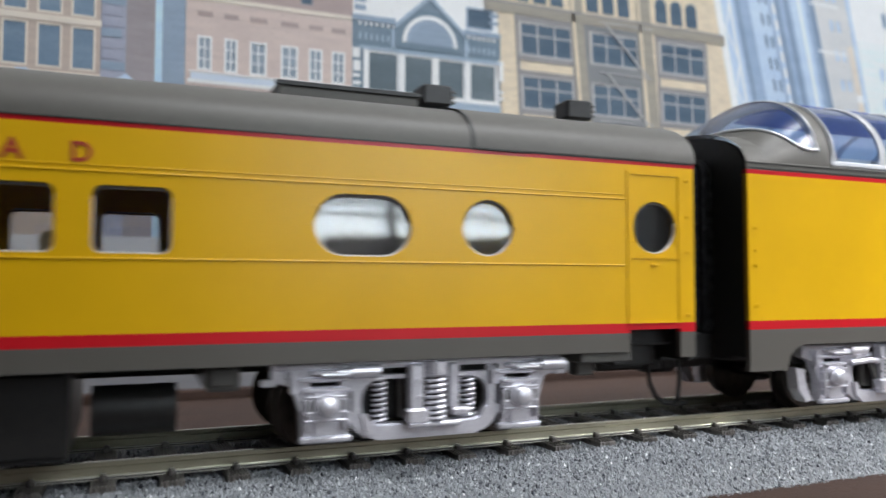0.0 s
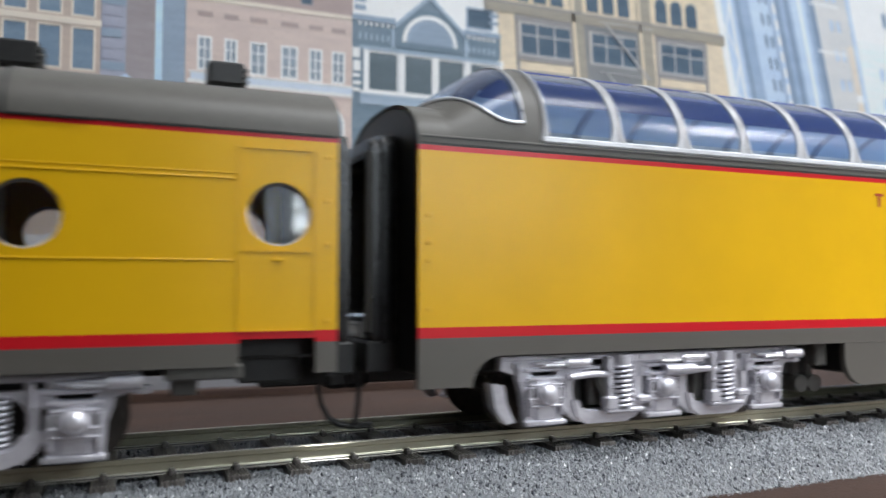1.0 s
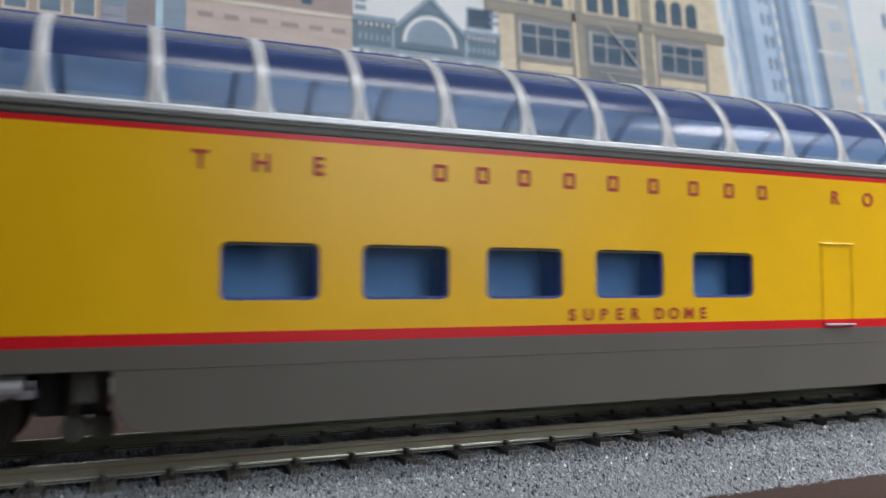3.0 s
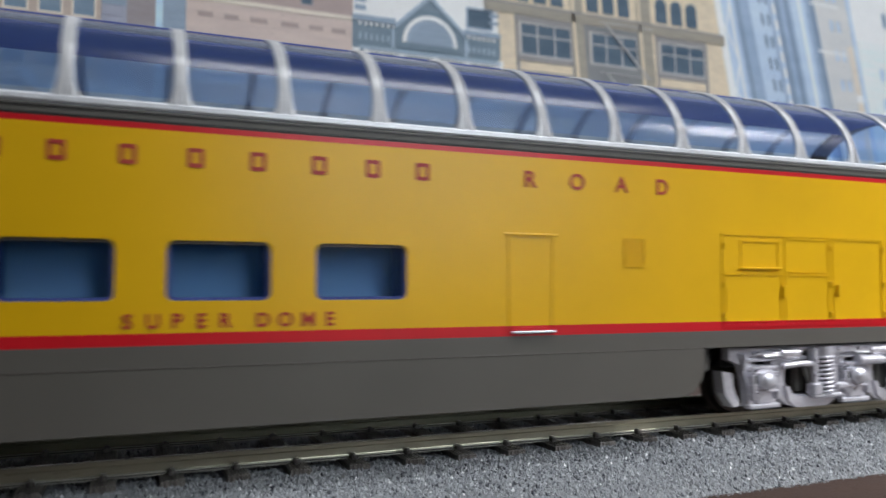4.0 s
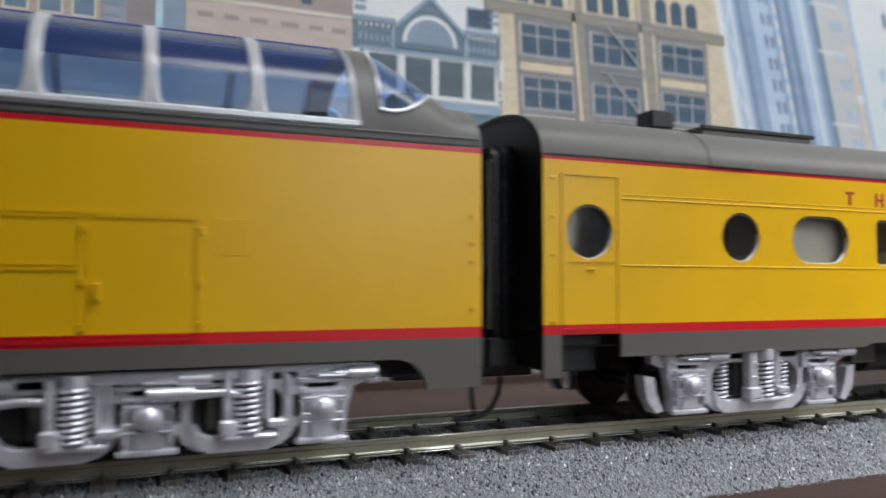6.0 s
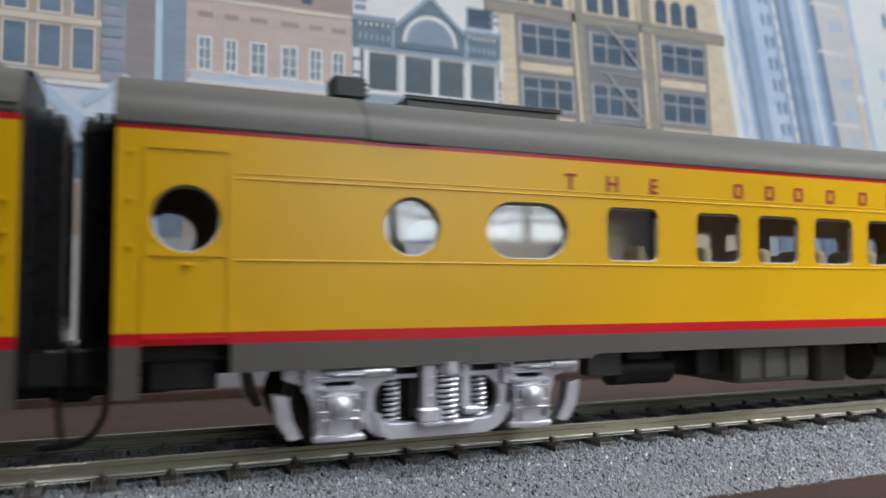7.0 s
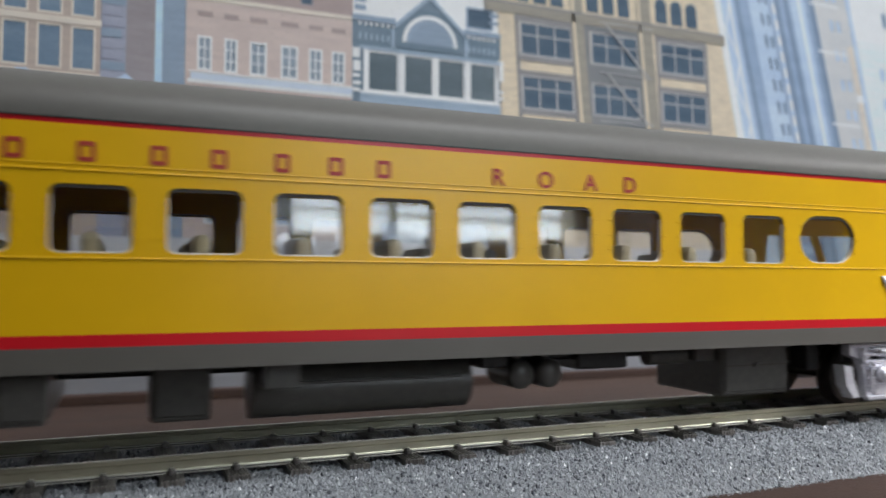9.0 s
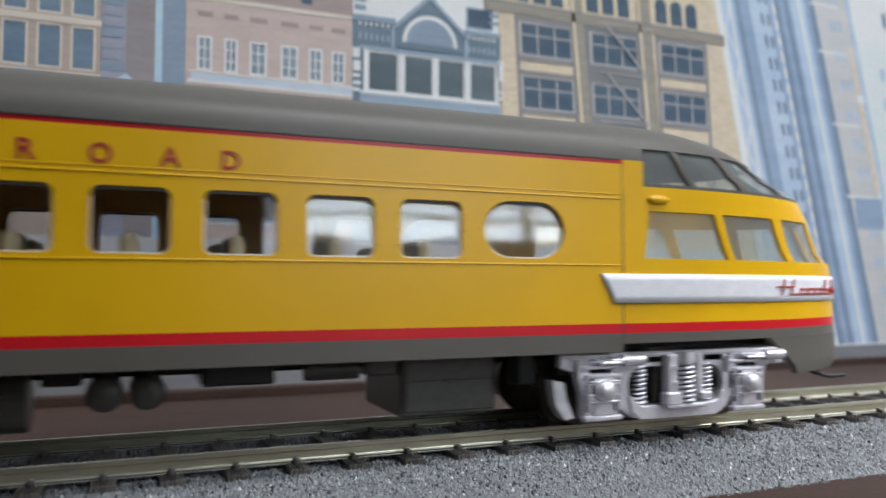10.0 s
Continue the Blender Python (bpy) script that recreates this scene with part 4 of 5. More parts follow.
def rivets(car, wins):
    """Small bolt heads beside each window on the near side, sharing one mesh."""
    first = None
    for x0, x1, z0, z1, r in wins:
        for x in (x0 - 0.55, x1 + 0.55):
            for f in (0.22, 0.5, 0.78):
                if first is None:
                    first = o = part("rivet", box(bmesh.new(), -0.15, 0.15, -SIDE - 0.12, -SIDE + 0.1, -0.16, 0.16, 0.05), M["yellow"], car)
                else:
                    o = new("rivet", first.data)
                    o.parent = car
                dx = 0 if r < 2 else (r - math.sqrt(max(0.0, r * r - ((z1 - z0) * (0.5 - f)) ** 2))) * (1 if x < x0 else -1)
                o.location = ((x + dx) * MM, 0, (z0 + (z1 - z0) * f) * MM)


def bead(car, x0, x1, z, r=0.22, mat="yellow", h=None):
    """Half-round moulding along the sides, or upright when h is given."""
    for s in (-1, 1):
        pts = [(x0, s * SIDE, z), (x1, s * SIDE, z)] if h is None else [(x0, s * SIDE, z), (x0, s * SIDE, h)]
        part("moulding", sweep(bmesh.new(), pts, r, 8), M[mat], car, "", 60)


def name_bars(car, places, z0, z1, mat="letter"):
    """Characters of the company name, as plain hollow blocks of their size."""
    for x in places:
        bm = plate(bmesh.new(), rounded(x - 0.95, x + 0.95, z0, z1, 0.2, 2), [rounded(x - 0.42, x + 0.42, z0 + 0.5, z1 - 0.5, 0.1, 2)], -SIDE - 0.07, -SIDE + 0.05)
        part("name_bar", bm, M[mat], car)


def words(car, text, places, z, height, mat="letter", squash=1.0):
    """Painted capitals on the near side, each centred on its place."""
    for ch, x in zip(text, places):
        cu = bpy.data.curves.new("words", "FONT")
        cu.body, cu.size, cu.extrude, cu.align_x, cu.offset = ch, height * 1.38 * MM, 0.06 * MM, "CENTER", 0.07 * MM
        ob = new("letter", cu)
        me = bpy.data.meshes.new_from_object(ob.evaluated_get(bpy.context.evaluated_depsgraph_get()))
        bpy.data.objects.remove(ob)
        me.transform(Matrix.Translation((x * MM, -(SIDE + 0.05) * MM, z * MM)) @ Matrix.Rotation(radians(90), 4, "X") @ Matrix.Diagonal((squash, 1, 1, 1)))
        me.materials.clear()
        me.materials.append(M[mat])
        o = new("letter", me)
        o.parent = car


def side_name(car, xs):
    words(car, "THE", xs[:3], 37.1, 2.3)
    name_bars(car, xs[3:12], 37.1, 39.4)
    words(car, "ROAD", xs[12:], 37.1, 2.3)


def seats(car, x0, x1, step, mat="seat", z=18.6, tall=10.9):
    x = x0
    while x < x1:
        for y in (-10.5, 10.5):
            bm = box(bmesh.new(), x, x + 4.8, y - 4.6, y + 4.6, z, z + 4.2, 0.5)
            box(bm, x - 1.2, x + 0.9, y - 4.6, y + 4.6, z, z + tall, 0.9, 2)
            part("seat", bm, M[mat], car)
        x += step


def underfloor(car, x0, x1):
    part("floor", box(bmesh.new(), x0, x1, -SIDE + 1.1, SIDE - 1.1, 17.0, 18.4), M["inside"], car)
    part("centre_sill", box(bmesh.new(), x0 + 2, x1 - 2, -4, 4, 11.5, 17.0, 0.4), M["black"], car)
    part("floor_beam", box(bmesh.new(), x0 + 1, x1 - 1, -13.5, 13.5, 14.2, 17.0, 0.4), M["black"], car)


def side_door(car, x0, x1, z0, z1, mid, hinge):
    for s in (-1, 1):
        y0, y1 = sorted((s * (SIDE - 0.05), s * (SIDE + 0.16)))
        d = part("door", plate(bmesh.new(), [(x0, z0), (x1, z0), (x1, z1), (x0, z1)], [[(x0 + 0.45, z0 + 0.3), (x1 - 0.45, z0 + 0.3), (x1 - 0.45, z1 - 0.45), (x0 + 0.45, z1 - 0.45)]], s * (SIDE - 0.05), s * (SIDE + 0.16)), M["livery"], car, "yellow vestibule door outline")
        part("door_rail", box(bmesh.new(), x0 + 0.45, x1 - 0.45, y0, y1, mid - 0.14, mid + 0.14), M["yellow"], d)
        part("handle", box(bmesh.new(), (x0 + x1) / 2 - 0.5, (x0 + x1) / 2 + 0.5, *sorted((s * SIDE, s * (SIDE + 0.4))), mid - 1.3, mid - 0.9, 0.1), M["yellow"], d)
        for z in (z0 + 1.2, mid + 0.9, z1 - 6.5, z1 - 1.0):
            part("grab_post", box(bmesh.new(), hinge - 0.26, hinge + 0.26, *sorted((s * SIDE, s * (SIDE + 0.28))), z - 0.28, z + 0.28, 0.1), M["yellow"], d)


def vent_box(car, x, y, z):
    bm = box(bmesh.new(), x - 1.0, x + 3.8, y - 2.2, y + 2.2, z - 1.4, z + 1.7, 0.3)
    v = part("roof_vent", bm, M["black"], car, "small dark roof ventilator")
    for k in range(3):
        part("louvre", box(bmesh.new(), x + 3.6, x + 4.3, y - 2.0, y + 2.0, z - 0.9 + k * 0.8, z - 0.6 + k * 0.8), M["under"], v)


def box_doors(car, x0, x1, z0, z1, n, mat="under", y=15.2):
    b = part("equipment_box", box(bmesh.new(), x0, x1, -y, y, z0, z1, 0.35), M[mat], car, "grey underfloor equipment box")
    w = (x1 - x0) / n
    for s in (-1, 1):
        for i in range(n):
            part("panel", box(bmesh.new(), x0 + i * w + 0.4, x0 + (i + 1) * w - 0.4, *sorted((s * (y - 0.05), s * (y + 0.35))), z0 + 0.6, z1 - 0.6, 0.25), M[mat], b)
    return b


def coach(name, label, x0, x1, wins, outline, moulding, group="train cars"):
    """A smooth-sided coach with rounded roof; lengths in the train's own scale, car space starts at x0."""
    car = thing(name, pose(x0 * MM, 0, 0), label, "train car", group)
    loc = [(a - x0, b - x0, c, d, r) for a, b, c, d, r in wins]
    bm = both(bmesh.new(), [(x - x0, z) for x, z in outline], [rounded(a, b, c, d, r) for a, b, c, d, r in loc])
    part("body", bm, M["livery"], car, "yellow sides with red stripes and grey sill")
    for r0, r1 in moulding:
        for z, r in ((36.1, 0.13), (36.75, 0.08), (26.3, 0.13)):
            bead(car, r0 - x0, r1 - x0, z, r)
    for s in (-1, 1):
        part("drip_line", box(bmesh.new(), 0.3, x1 - x0 - 0.3, *sorted((s * (SIDE - 0.3), s * (SIDE + 0.12))), 41.8, 41.95), M["black"], car)
    windows(car, loc, "glass", "clear window", "bright", rw=0.17)
    rivets(car, loc)
    part("ceiling_panel", box(bmesh.new(), 1.5, x1 - x0 - 1.5, -15.8, 15.8, 40.2, 41.2), M["dark"], car)
    return car


WHEELS = []


def parlor():
    """The coach ahead of the dome car."""
    x0, x1 = -212.0, 80.3
    wins = [(69.1, 76.9, 28.1, 35.9, 3.89), (41.6, 49.2, 27.3, 35.0, 3.79), (21.4, 34.3, 27.0, 34.9, 3.9)]
    wins += [(-3.7 - 12.27 * i, 4.8 - 12.27 * i, 26.9, 34.6, 1.1) for i in range(16)]
    line = [(x0, 12.4), (x0 + 3, 12.4), (x0 + 3, 17.0), (x0 + 12, 17.0), (x0 + 12, 13.7), (68.4, 13.7), (68.4, 16.9), (77.6, 16.9), (77.6, 12.6), (x1, 12.6), (x1, 41.9), (x0, 41.9)]
    car = coach("parlor_car", "yellow streamlined model passenger car with grey roof, silver trucks", x0, x1, wins, line, [(x0 + 13, 67.6)])
    roof_part("roof", car, 0, x1 - x0, ROOF, "grey", label="smooth dark grey rounded roof")
    roof_part("roof_cover", car, x1 - x0 - 37, x1 - x0 + 0.3, (17.45, 41.85, 8.15, 2.3), "grey", 1, 179, 0.5)
    roof_part("roof_seam", car, x1 - x0 - 37.3, x1 - x0 - 36.9, (17.5, 41.85, 8.22, 2.3), "black", 1, 179, 0.5)
    part("roof_lip", box(bmesh.new(), x1 - x0 - 37, x1 - x0 - 28.5, -SIDE - 0.32, -SIDE + 0.1, 41.75, 42.05, 0.05), M["black"], car)
    end_wall(car, x1 - x0, 1, True)
    end_wall(car, 0, -1)
    side_door(car, 68.0 - x0, 77.7 - x0, 17.7, 40.3, 27.5, 79.0 - x0)
    underfloor(car, 0, x1 - x0)
    part("step_box", box(bmesh.new(), 60.2 - x0, 69.0 - x0, -16.8, 16.8, 12.2, 13.9, 0.2), M["under"], car)
    part("step_box", box(bmesh.new(), 69 - x0, 77 - x0, -12, 12, 11.0, 17.0, 0.3), M["black"], car)
    part("partition", box(bmesh.new(), 17 - x0, 39 - x0, -11.4, -10.4, 18.4, 40.2), M["dark"], car)
    part("partition", box(bmesh.new(), 38.6 - x0, 39.6 - x0, -16.2, 16.2, 18.4, 40.2), M["inside"], car)
    part("partition", box(bmesh.new(), 16 - x0, 17 - x0, -16.2, 16.2, 18.4, 40.2), M["inside"], car)
    vent_box(car, 41.5 - x0, -3.0, 51.9)
    vent_box(car, 66.5 - x0, -3.0, 51.9)
    part("roof_duct", box(bmesh.new(), 19 - x0, 40 - x0, -4.6, 4.6, 49.2, 51.9, 0.2), M["grey"], car)
    part("duct_edge", box(bmesh.new(), 18.6 - x0, 40.4 - x0, -5.0, -4.55, 51.3, 52.0, 0.1), M["black"], car)
    side_name(car, [v - 582.3 - x0 for v in NAME_X])
    seats(car, 20, x1 - x0 - 80, 12.27)
    box_doors(car, -45 - x0, -30 - x0, 7.6, 14, 2)
    box_doors(car, -14 - x0, -5.6 - x0, 3.6, 14, 1, "black")
    b = cyl(bmesh.new(), (1.2 - x0, -10.5, 8.4), "x", 3.0, 9.5, 24)
    part("air_tank", b, M["black"], car, "", 40)
    box_doors(car, 9 - x0, 13 - x0, 10.5, 14, 1)
    part("pipe_bracket", box(bmesh.new(), 61 - x0, 64 - x0, -14.5, -12, 10.2, 14, 0.2), M["under"], car)
    for c in (37.2, x0 + 43):
        truck(car, c - x0, (-13.7, 13.7), WHEELS, ())
    return car, x0


NAME_X = [453.8, 460.9, 468.2, 484.6, 491.1, 497.3, 504.5, 512.1, 518.8, 526.3, 533.0, 539.3, 555.7, 563.2, 570.6, 577.4]


def dome_section(car, x, th, k):
    """A point of the sloping dome end: k 0 on the dome, 1 down on the roof."""
    a, b = arch(th, *DOME), arch(th, *ROOF)
    return (x, a[0] * (1 - k) + b[0] * k, a[1] * (1 - k) + b[1] * k)


def dome_end(car, inner, tip, end):
    """Sloping dome end from the last hoop (inner) down to the plain roof (tip), and the roof on to the car's end."""
    n, m = 14, 12
    xs = [inner + (tip - inner) * i / n for i in range(n + 1)]
    ease = [(i / n) ** 1.25 for i in range(n + 1)]
    low = [10 + 80 * (i / n) ** 2.6 for i in range(n + 1)]
    glass, skin = bmesh.new(), bmesh.new()
    grid(glass, [[dome_section(car, x, lo + (180 - 2 * lo) * j / (2 * m), k) for j in range(2 * m + 1)] for x, k, lo in zip(xs, ease, low)])
    g = part("dome_end_pane", glass, M["blueglass"], car, "sloping blue tinted dome end glass", 40)
    g.visible_shadow = False
    for f in (lambda lo, j: lo * j / m, lambda lo, j: 180 - lo * j / m):
        grid(skin, [[dome_section(car, x, f(lo, j), k) for j in range(m + 1)] for x, k, lo in zip(xs, ease, low)])
    grid(skin, [[dome_section(car, x, 180 * j / 36, 1) for j in range(37)] for x in (tip, end)])
    part("roof_end", skin, M["grey"], car, "grey roof end sloping up to the dome", 40)
    for mir in (False, True):
        pts = [dome_section(car, x, 180 - lo if mir else lo, k) for x, k, lo in zip(xs, ease, low)]
        part("dome_frame", sweep(bmesh.new(), pts, 0.34, 8), M["trim"], g, "bright silver frame", 60)
        pts = [dome_section(car, xs[0], 180 - t if mir else t, 0) for t in range(10, 91, 5)]
        part("dome_frame", sweep(bmesh.new(), pts, 0.24, 8), M["trim"], g, "bright silver frame", 60)


def dome_car():
    x0, x1 = 91.1, 384.5
    L = x1 - x0
    car = thing("dome_car", pose(x0 * MM, 0, 0), "yellow model passenger car with full-length blue glass dome", "train car", "train cars")
    wins = [(178.9 - x0 + 17.45 * i, 190.9 - x0 + 17.45 * i, 21.5, 28.55, 1.0) for i in range(5)]

    def turn(cx, cz, r, a0, a1):
        return [(cx + r * math.cos(radians(a0 + (a1 - a0) * i / 6)), cz + r * math.sin(radians(a0 + (a1 - a0) * i / 6))) for i in range(7)]

    f0, f1 = 167.5 - x0, 309.0 - x0
    line = [(0, 9.8), (7.0, 9.8)] + turn(12.0, 9.6, 4.2, 180, 90)
    line += [(f0, 13.8)] + turn(f0 + 4.6, 11.2, 4.6, 180, 270) + turn(f1 - 4.6, 11.2, 4.6, 270, 360) + [(f1, 13.8)]
    line += turn(L - 12.0, 9.6, 4.2, 90, 0) + [(L - 7.0, 9.8), (L, 9.8), (L, 42.0), (0, 42.0)]
    bm = both(bmesh.new(), line, [rounded(*w) for w in wins])
    part("body", bm, M["livery"], car, "yellow sides with red stripes and grey skirt")
    windows(car, wins, "bluewin", "blue tinted lower deck window", "blueseat")
    for x0w, x1w, z0w, z1w, r in wins:
        part("cabin_panel", box(bmesh.new(), x0w + 0.4, x1w - 0.5, -12.0, -11.2, z0w - 1.0, z1w + 0.8, 0.2), M["paleblue"], car, "pale blue cabin panel behind the window")
    # grey coaming under the glass
    for s in (-1, 1):
        part("coaming", box(bmesh.new(), 0.2, L - 0.2, *sorted((s * (SIDE - 0.9), s * (SIDE - 0.02))), 41.9, 43.4, 0.15), M["grey"], car)
        for z in (42.15, 42.95):
            part("coaming_line", box(bmesh.new(), 0.4, L - 0.4, *sorted((s * (SIDE - 0.4), s * (SIDE + 0.06))), z, z + 0.16), M["black"], car)
        # raised dark strip paints the shade line of the skirt crease
        part("skirt_crease", box(bmesh.new(), f0 + 0.3, f1 - 0.3, *sorted((s * (SIDE - 0.2), s * (SIDE + 0.05))), 13.76, 13.86, 0.03), M["dark"], car)
    a, b, n = 110.5 - x0, 366.8 - x0, 21
    step = (b - a) / n
    half, base, rise, power = DOME
    for i in range(n):
        for s in (0, 1):
            t0, t1 = (6, 74) if s == 0 else (106, 174)
            bm = bmesh.new()
            grid(bm, [[(x, *arch(t0 + (t1 - t0) * j / 14, half - 0.1, base, rise - 0.1, power)) for j in range(15)] for x in (a + i * step + 0.35, a + (i + 1) * step - 0.35)])
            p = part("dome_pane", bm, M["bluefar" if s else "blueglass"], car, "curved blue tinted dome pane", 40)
            p.visible_shadow = False
    for i in range(n + 1):
        for s in (0, 1):
            x = a + i * step
            bm = bmesh.new()
            ts = [(2 + 74 * j / 18) if s == 0 else (178 - 74 * j / 18) for j in range(19)]
            grid(bm, [[(x + d * (0.94 + 1.3 * math.exp(-u / 1.1) if abs(d) > 0.4 else 1) * (0.5 if i in (0, n) else 1), *arch(t, half + q, base, rise + q, power)) for u, t in enumerate(ts)] for d, q in ((-0.8, -0.3), (-0.8, 0.08), (-0.55, 0.26), (-0.3, 0.26), (-0.12, 0.08), (0.12, 0.08), (0.3, 0.26), (0.55, 0.26), (0.8, 0.08), (0.8, -0.3))])
            part("dome_rib", bm, M["ribs"], car, "pale silver curved dome rib", 40)
    for s in (-1, 1):
        bm = box(bmesh.new(), a - 0.7, b + 0.7, *sorted((s * (half - 0.8), s * (half + 0.3))), 43.5, 44.5, 0.25)
        part("dome_rail", bm, M["bright"], car, "bright silver rail under the dome glass")
        pts = [(a, *arch(76 if s < 0 else 104, half + 0.1, base, rise + 0.1, power)), (b, *arch(76 if s < 0 else 104, half + 0.1, base, rise + 0.1, power))]
        part("dome_rail", sweep(bmesh.new(), pts, 0.2, 8), M["blueseat"], car, "dark rail along the roof strip", 60)
    roof_part("roof_strip", car, a - 0.5, b + 0.5, DOME, "grey", 75, 105, 0.8, 10, "grey roof strip along the dome")
    roof_part("strip_lining", car, a, b, (16.0, 43.3, 13.1, 2.2), "blueseat", 70, 110, 0.4, 10)
    for p, q in ((a - 3.8, a - 0.2), (b + 0.2, b + 3.8)):
        roof_part("dome_hoop", car, p, q, (17.05, 42.5, 15.0, 2.2), "grey", 0, 180, 0.9, 36, "grey hoop at the end of the dome")
    dome_end(car, a - 3.5, a - 15.0, 0.0)
    dome_end(car, b + 3.5, b + 15.0, L)
    end_wall(car, 0, -1)
    end_wall(car, L, 1)
    # upper deck floor, seats and bulkheads under the glass
    part("upper_floor", box(bmesh.new(), 12, L - 12, -16.0, 16.0, 40.0, 41.5), M["upholstery"], car)
    seats(car, a + 4, b - 6, 12.2, "upholstery", 40.2, 4.2)
    part("lower_lining", box(bmesh.new(), 20, L - 20, -10.0, -9.0, 18.4, 40.0), M["blueseat"], car)
    underfloor(car, 1, L - 1)
    for x in (2.0, L - 26.0):
        part("end_underframe", box(bmesh.new(), x, x + 24, -11, 11, 10.8, 15.0, 0.4), M["black"], car)
    part("skirt_liner", box(bmesh.new(), f0 + 2, f1 - 2, -15.5, 15.5, 8.5, 15, 0.4), M["black"], car)
    for s in (-1, 1):
        for x, outer in ((1.4, -1), (L - 1.4, 1)):
            for z in (32.6, 29.0, 26.6, 20.2):
                part("grab_post", box(bmesh.new(), x - 0.28, x + 0.28, *sorted((s * SIDE, s * (SIDE + 0.28))), z - 0.3, z + 0.3, 0.1), M["yellow"], car)
    part("end_vent", box(bmesh.new(), L - 9.0, L - 5.4, -6.5, -2.0, 48.6, 51.6, 0.4), M["black"], car)
    names = [176.5, 183.6, 190.6, 207.0, 213.2, 219.6, 226.9, 234.3, 241.5, 249.0, 256.0, 262.8, 278.8, 286.5, 294.1, 301.4]
    side_name(car, [v - x0 for v in names])
    words(car, "SUPERDOME", [v - x0 for v in (227.2, 229.9, 232.5, 235.2, 237.9, 242.3, 245.0, 247.8, 250.5)], 18.4, 1.7)
    # baggage door, vents and equipment doors in low relief
    y0, y1 = -SIDE - 0.13, -SIDE + 0.02

    def frame_of(name, p, q, z0, z1, w=0.4, parent=car):
        return part(name, plate(bmesh.new(), [(p, z0), (q, z0), (q, z1), (p, z1)], [[(p + w, z0 + w), (q - w, z0 + w), (q - w, z1 - w), (p + w, z1 - w)]], y1, y0), M["livery"], parent)

    d = frame_of("baggage_door", 275.4 - x0, 282.6 - x0, 17.2, 30.4, 0.35)
    part("drip_strip", sweep(bmesh.new(), [(275.0 - x0, -SIDE, 30.4), (283.0 - x0, -SIDE, 30.4)], 0.22), M["yellow"], d)
    part("threshold", box(bmesh.new(), 275.9 - x0, 282.6 - x0, -SIDE - 0.5, -SIDE, 16.75, 17.1, 0.1), M["trim"], d, "bright metal threshold")
    v = frame_of("louvre_panel", 294.4 - x0, 298.2 - x0, 26.1, 30.4, 0.25)
    for k in range(9):
        part("louvre", box(bmesh.new(), 294.8 - x0, 297.8 - x0, y0 + 0.05, y1, 26.5 + k * 0.42, 26.7 + k * 0.42), M["yellow"], v)
    e = frame_of("equipment_door", 312.6 - x0, 348.4 - x0, 16.9, 31.7, 0.45)
    for p, q, z0, z1 in ((313.3, 325, 17.6, 25.3), (316.4, 324.4, 26.2, 30.6), (325.6, 335.4, 17.6, 25.2), (325.6, 335.4, 25.5, 31.1), (336.2, 347.8, 17.5, 31.2)):
        frame_of("door_panel", p - x0, q - x0, z0, z1, 0.28, e)
    part("window_ledge", box(bmesh.new(), 316.2 - x0, 324.6 - x0, y0 - 0.3, y1, 25.9, 26.3, 0.08), M["yellow"], e)
    for x, z in ((325.1, 22.4), (337.2, 22.6)):
        part("handle", box(bmesh.new(), x - x0 - 0.35, x - x0 + 0.35, y0 - 0.4, y1, z - 1.0, z + 1.0, 0.12), M["yellow"], e)
    for x in (313.0, 335.6, 348.2):
        for z in (18.6, 23.6, 29.6):
            part("hinge", box(bmesh.new(), x - x0 - 0.3, x - x0 + 0.3, y0 - 0.2, y1, z - 0.5, z + 0.5, 0.1), M["yellow"], e)
    part("small_hatch", box(bmesh.new(), 349.6 - x0, 353.8 - x0, -SIDE - 0.05, y1, 26.8, 31.2, 0.04), M["yellow"], car)
    for x in (163.4, 166.4):
        bm = cyl(bmesh.new(), (x - x0, -9, 6.6), "y", 1.5, 6, 16)
        box(bm, x - x0 - 0.9, x - x0 + 0.7, -11, -8, 7, 14, 0.2)
        part("brake_cylinder", bm, M["under"], car, "", 40)
    for x in (163.2, 309.3):
        part("bracket", box(bmesh.new(), x - x0, x - x0 + 2.6, -15.2, -13.2, 9.9, 14.3, 0.3), M["under"], car)
    # black blocks put in for the shade between trucks and skirt
    for x in (159, 305):
        part("end_bulkhead", box(bmesh.new(), x - x0, x - x0 + 7, -10.5, 12, 8.0, 15, 0.4), M["black"], car)
    for c in (131.3, 342.8):
        truck(car, c - x0, (-20.4, 0, 20.4), WHEELS)
    return car, x0


# rounded tail: reach of the tail beyond its start, by height
NOSE0 = 640.0


def reach(z):
    table = ((6.5, 48.0), (8.7, 50.6), (10.0, 52.0), (14.0, 51.8), (27.0, 51.0), (28.7, 48.6), (35.4, 44.8), (39.4, 42.0), (40.4, 37.5), (43.7, 30.5), (46.1, 24.7), (47.8, 17.3), (49.0, 10.0), (49.75, 2.0))
    for (a, p), (b, q) in zip(table, table[1:]):
        if z <= b:
            return p + (q - p) * (z - a) / (b - a)
    return 2.0


def breadth(z):
    if z <= 41.75:
        return SIDE
    k = min(1.0, (z - 41.75) / 8.0)
    return SIDE * max(0.0, 1 - k ** 2.3) ** (1 / 2.3)


def tail_point(u, z, inset=0.0):
    """Place on the tail's skin: u 0 at its start on the near side, 1 at the tip, 2 on the far side."""
    a = u * math.pi / 2
    r, b = reach(z) - inset, breadth(z) - inset
    return (r * math.sin(a), -b * math.cos(a), z - (inset * 0.6 if z > 42 else 0))


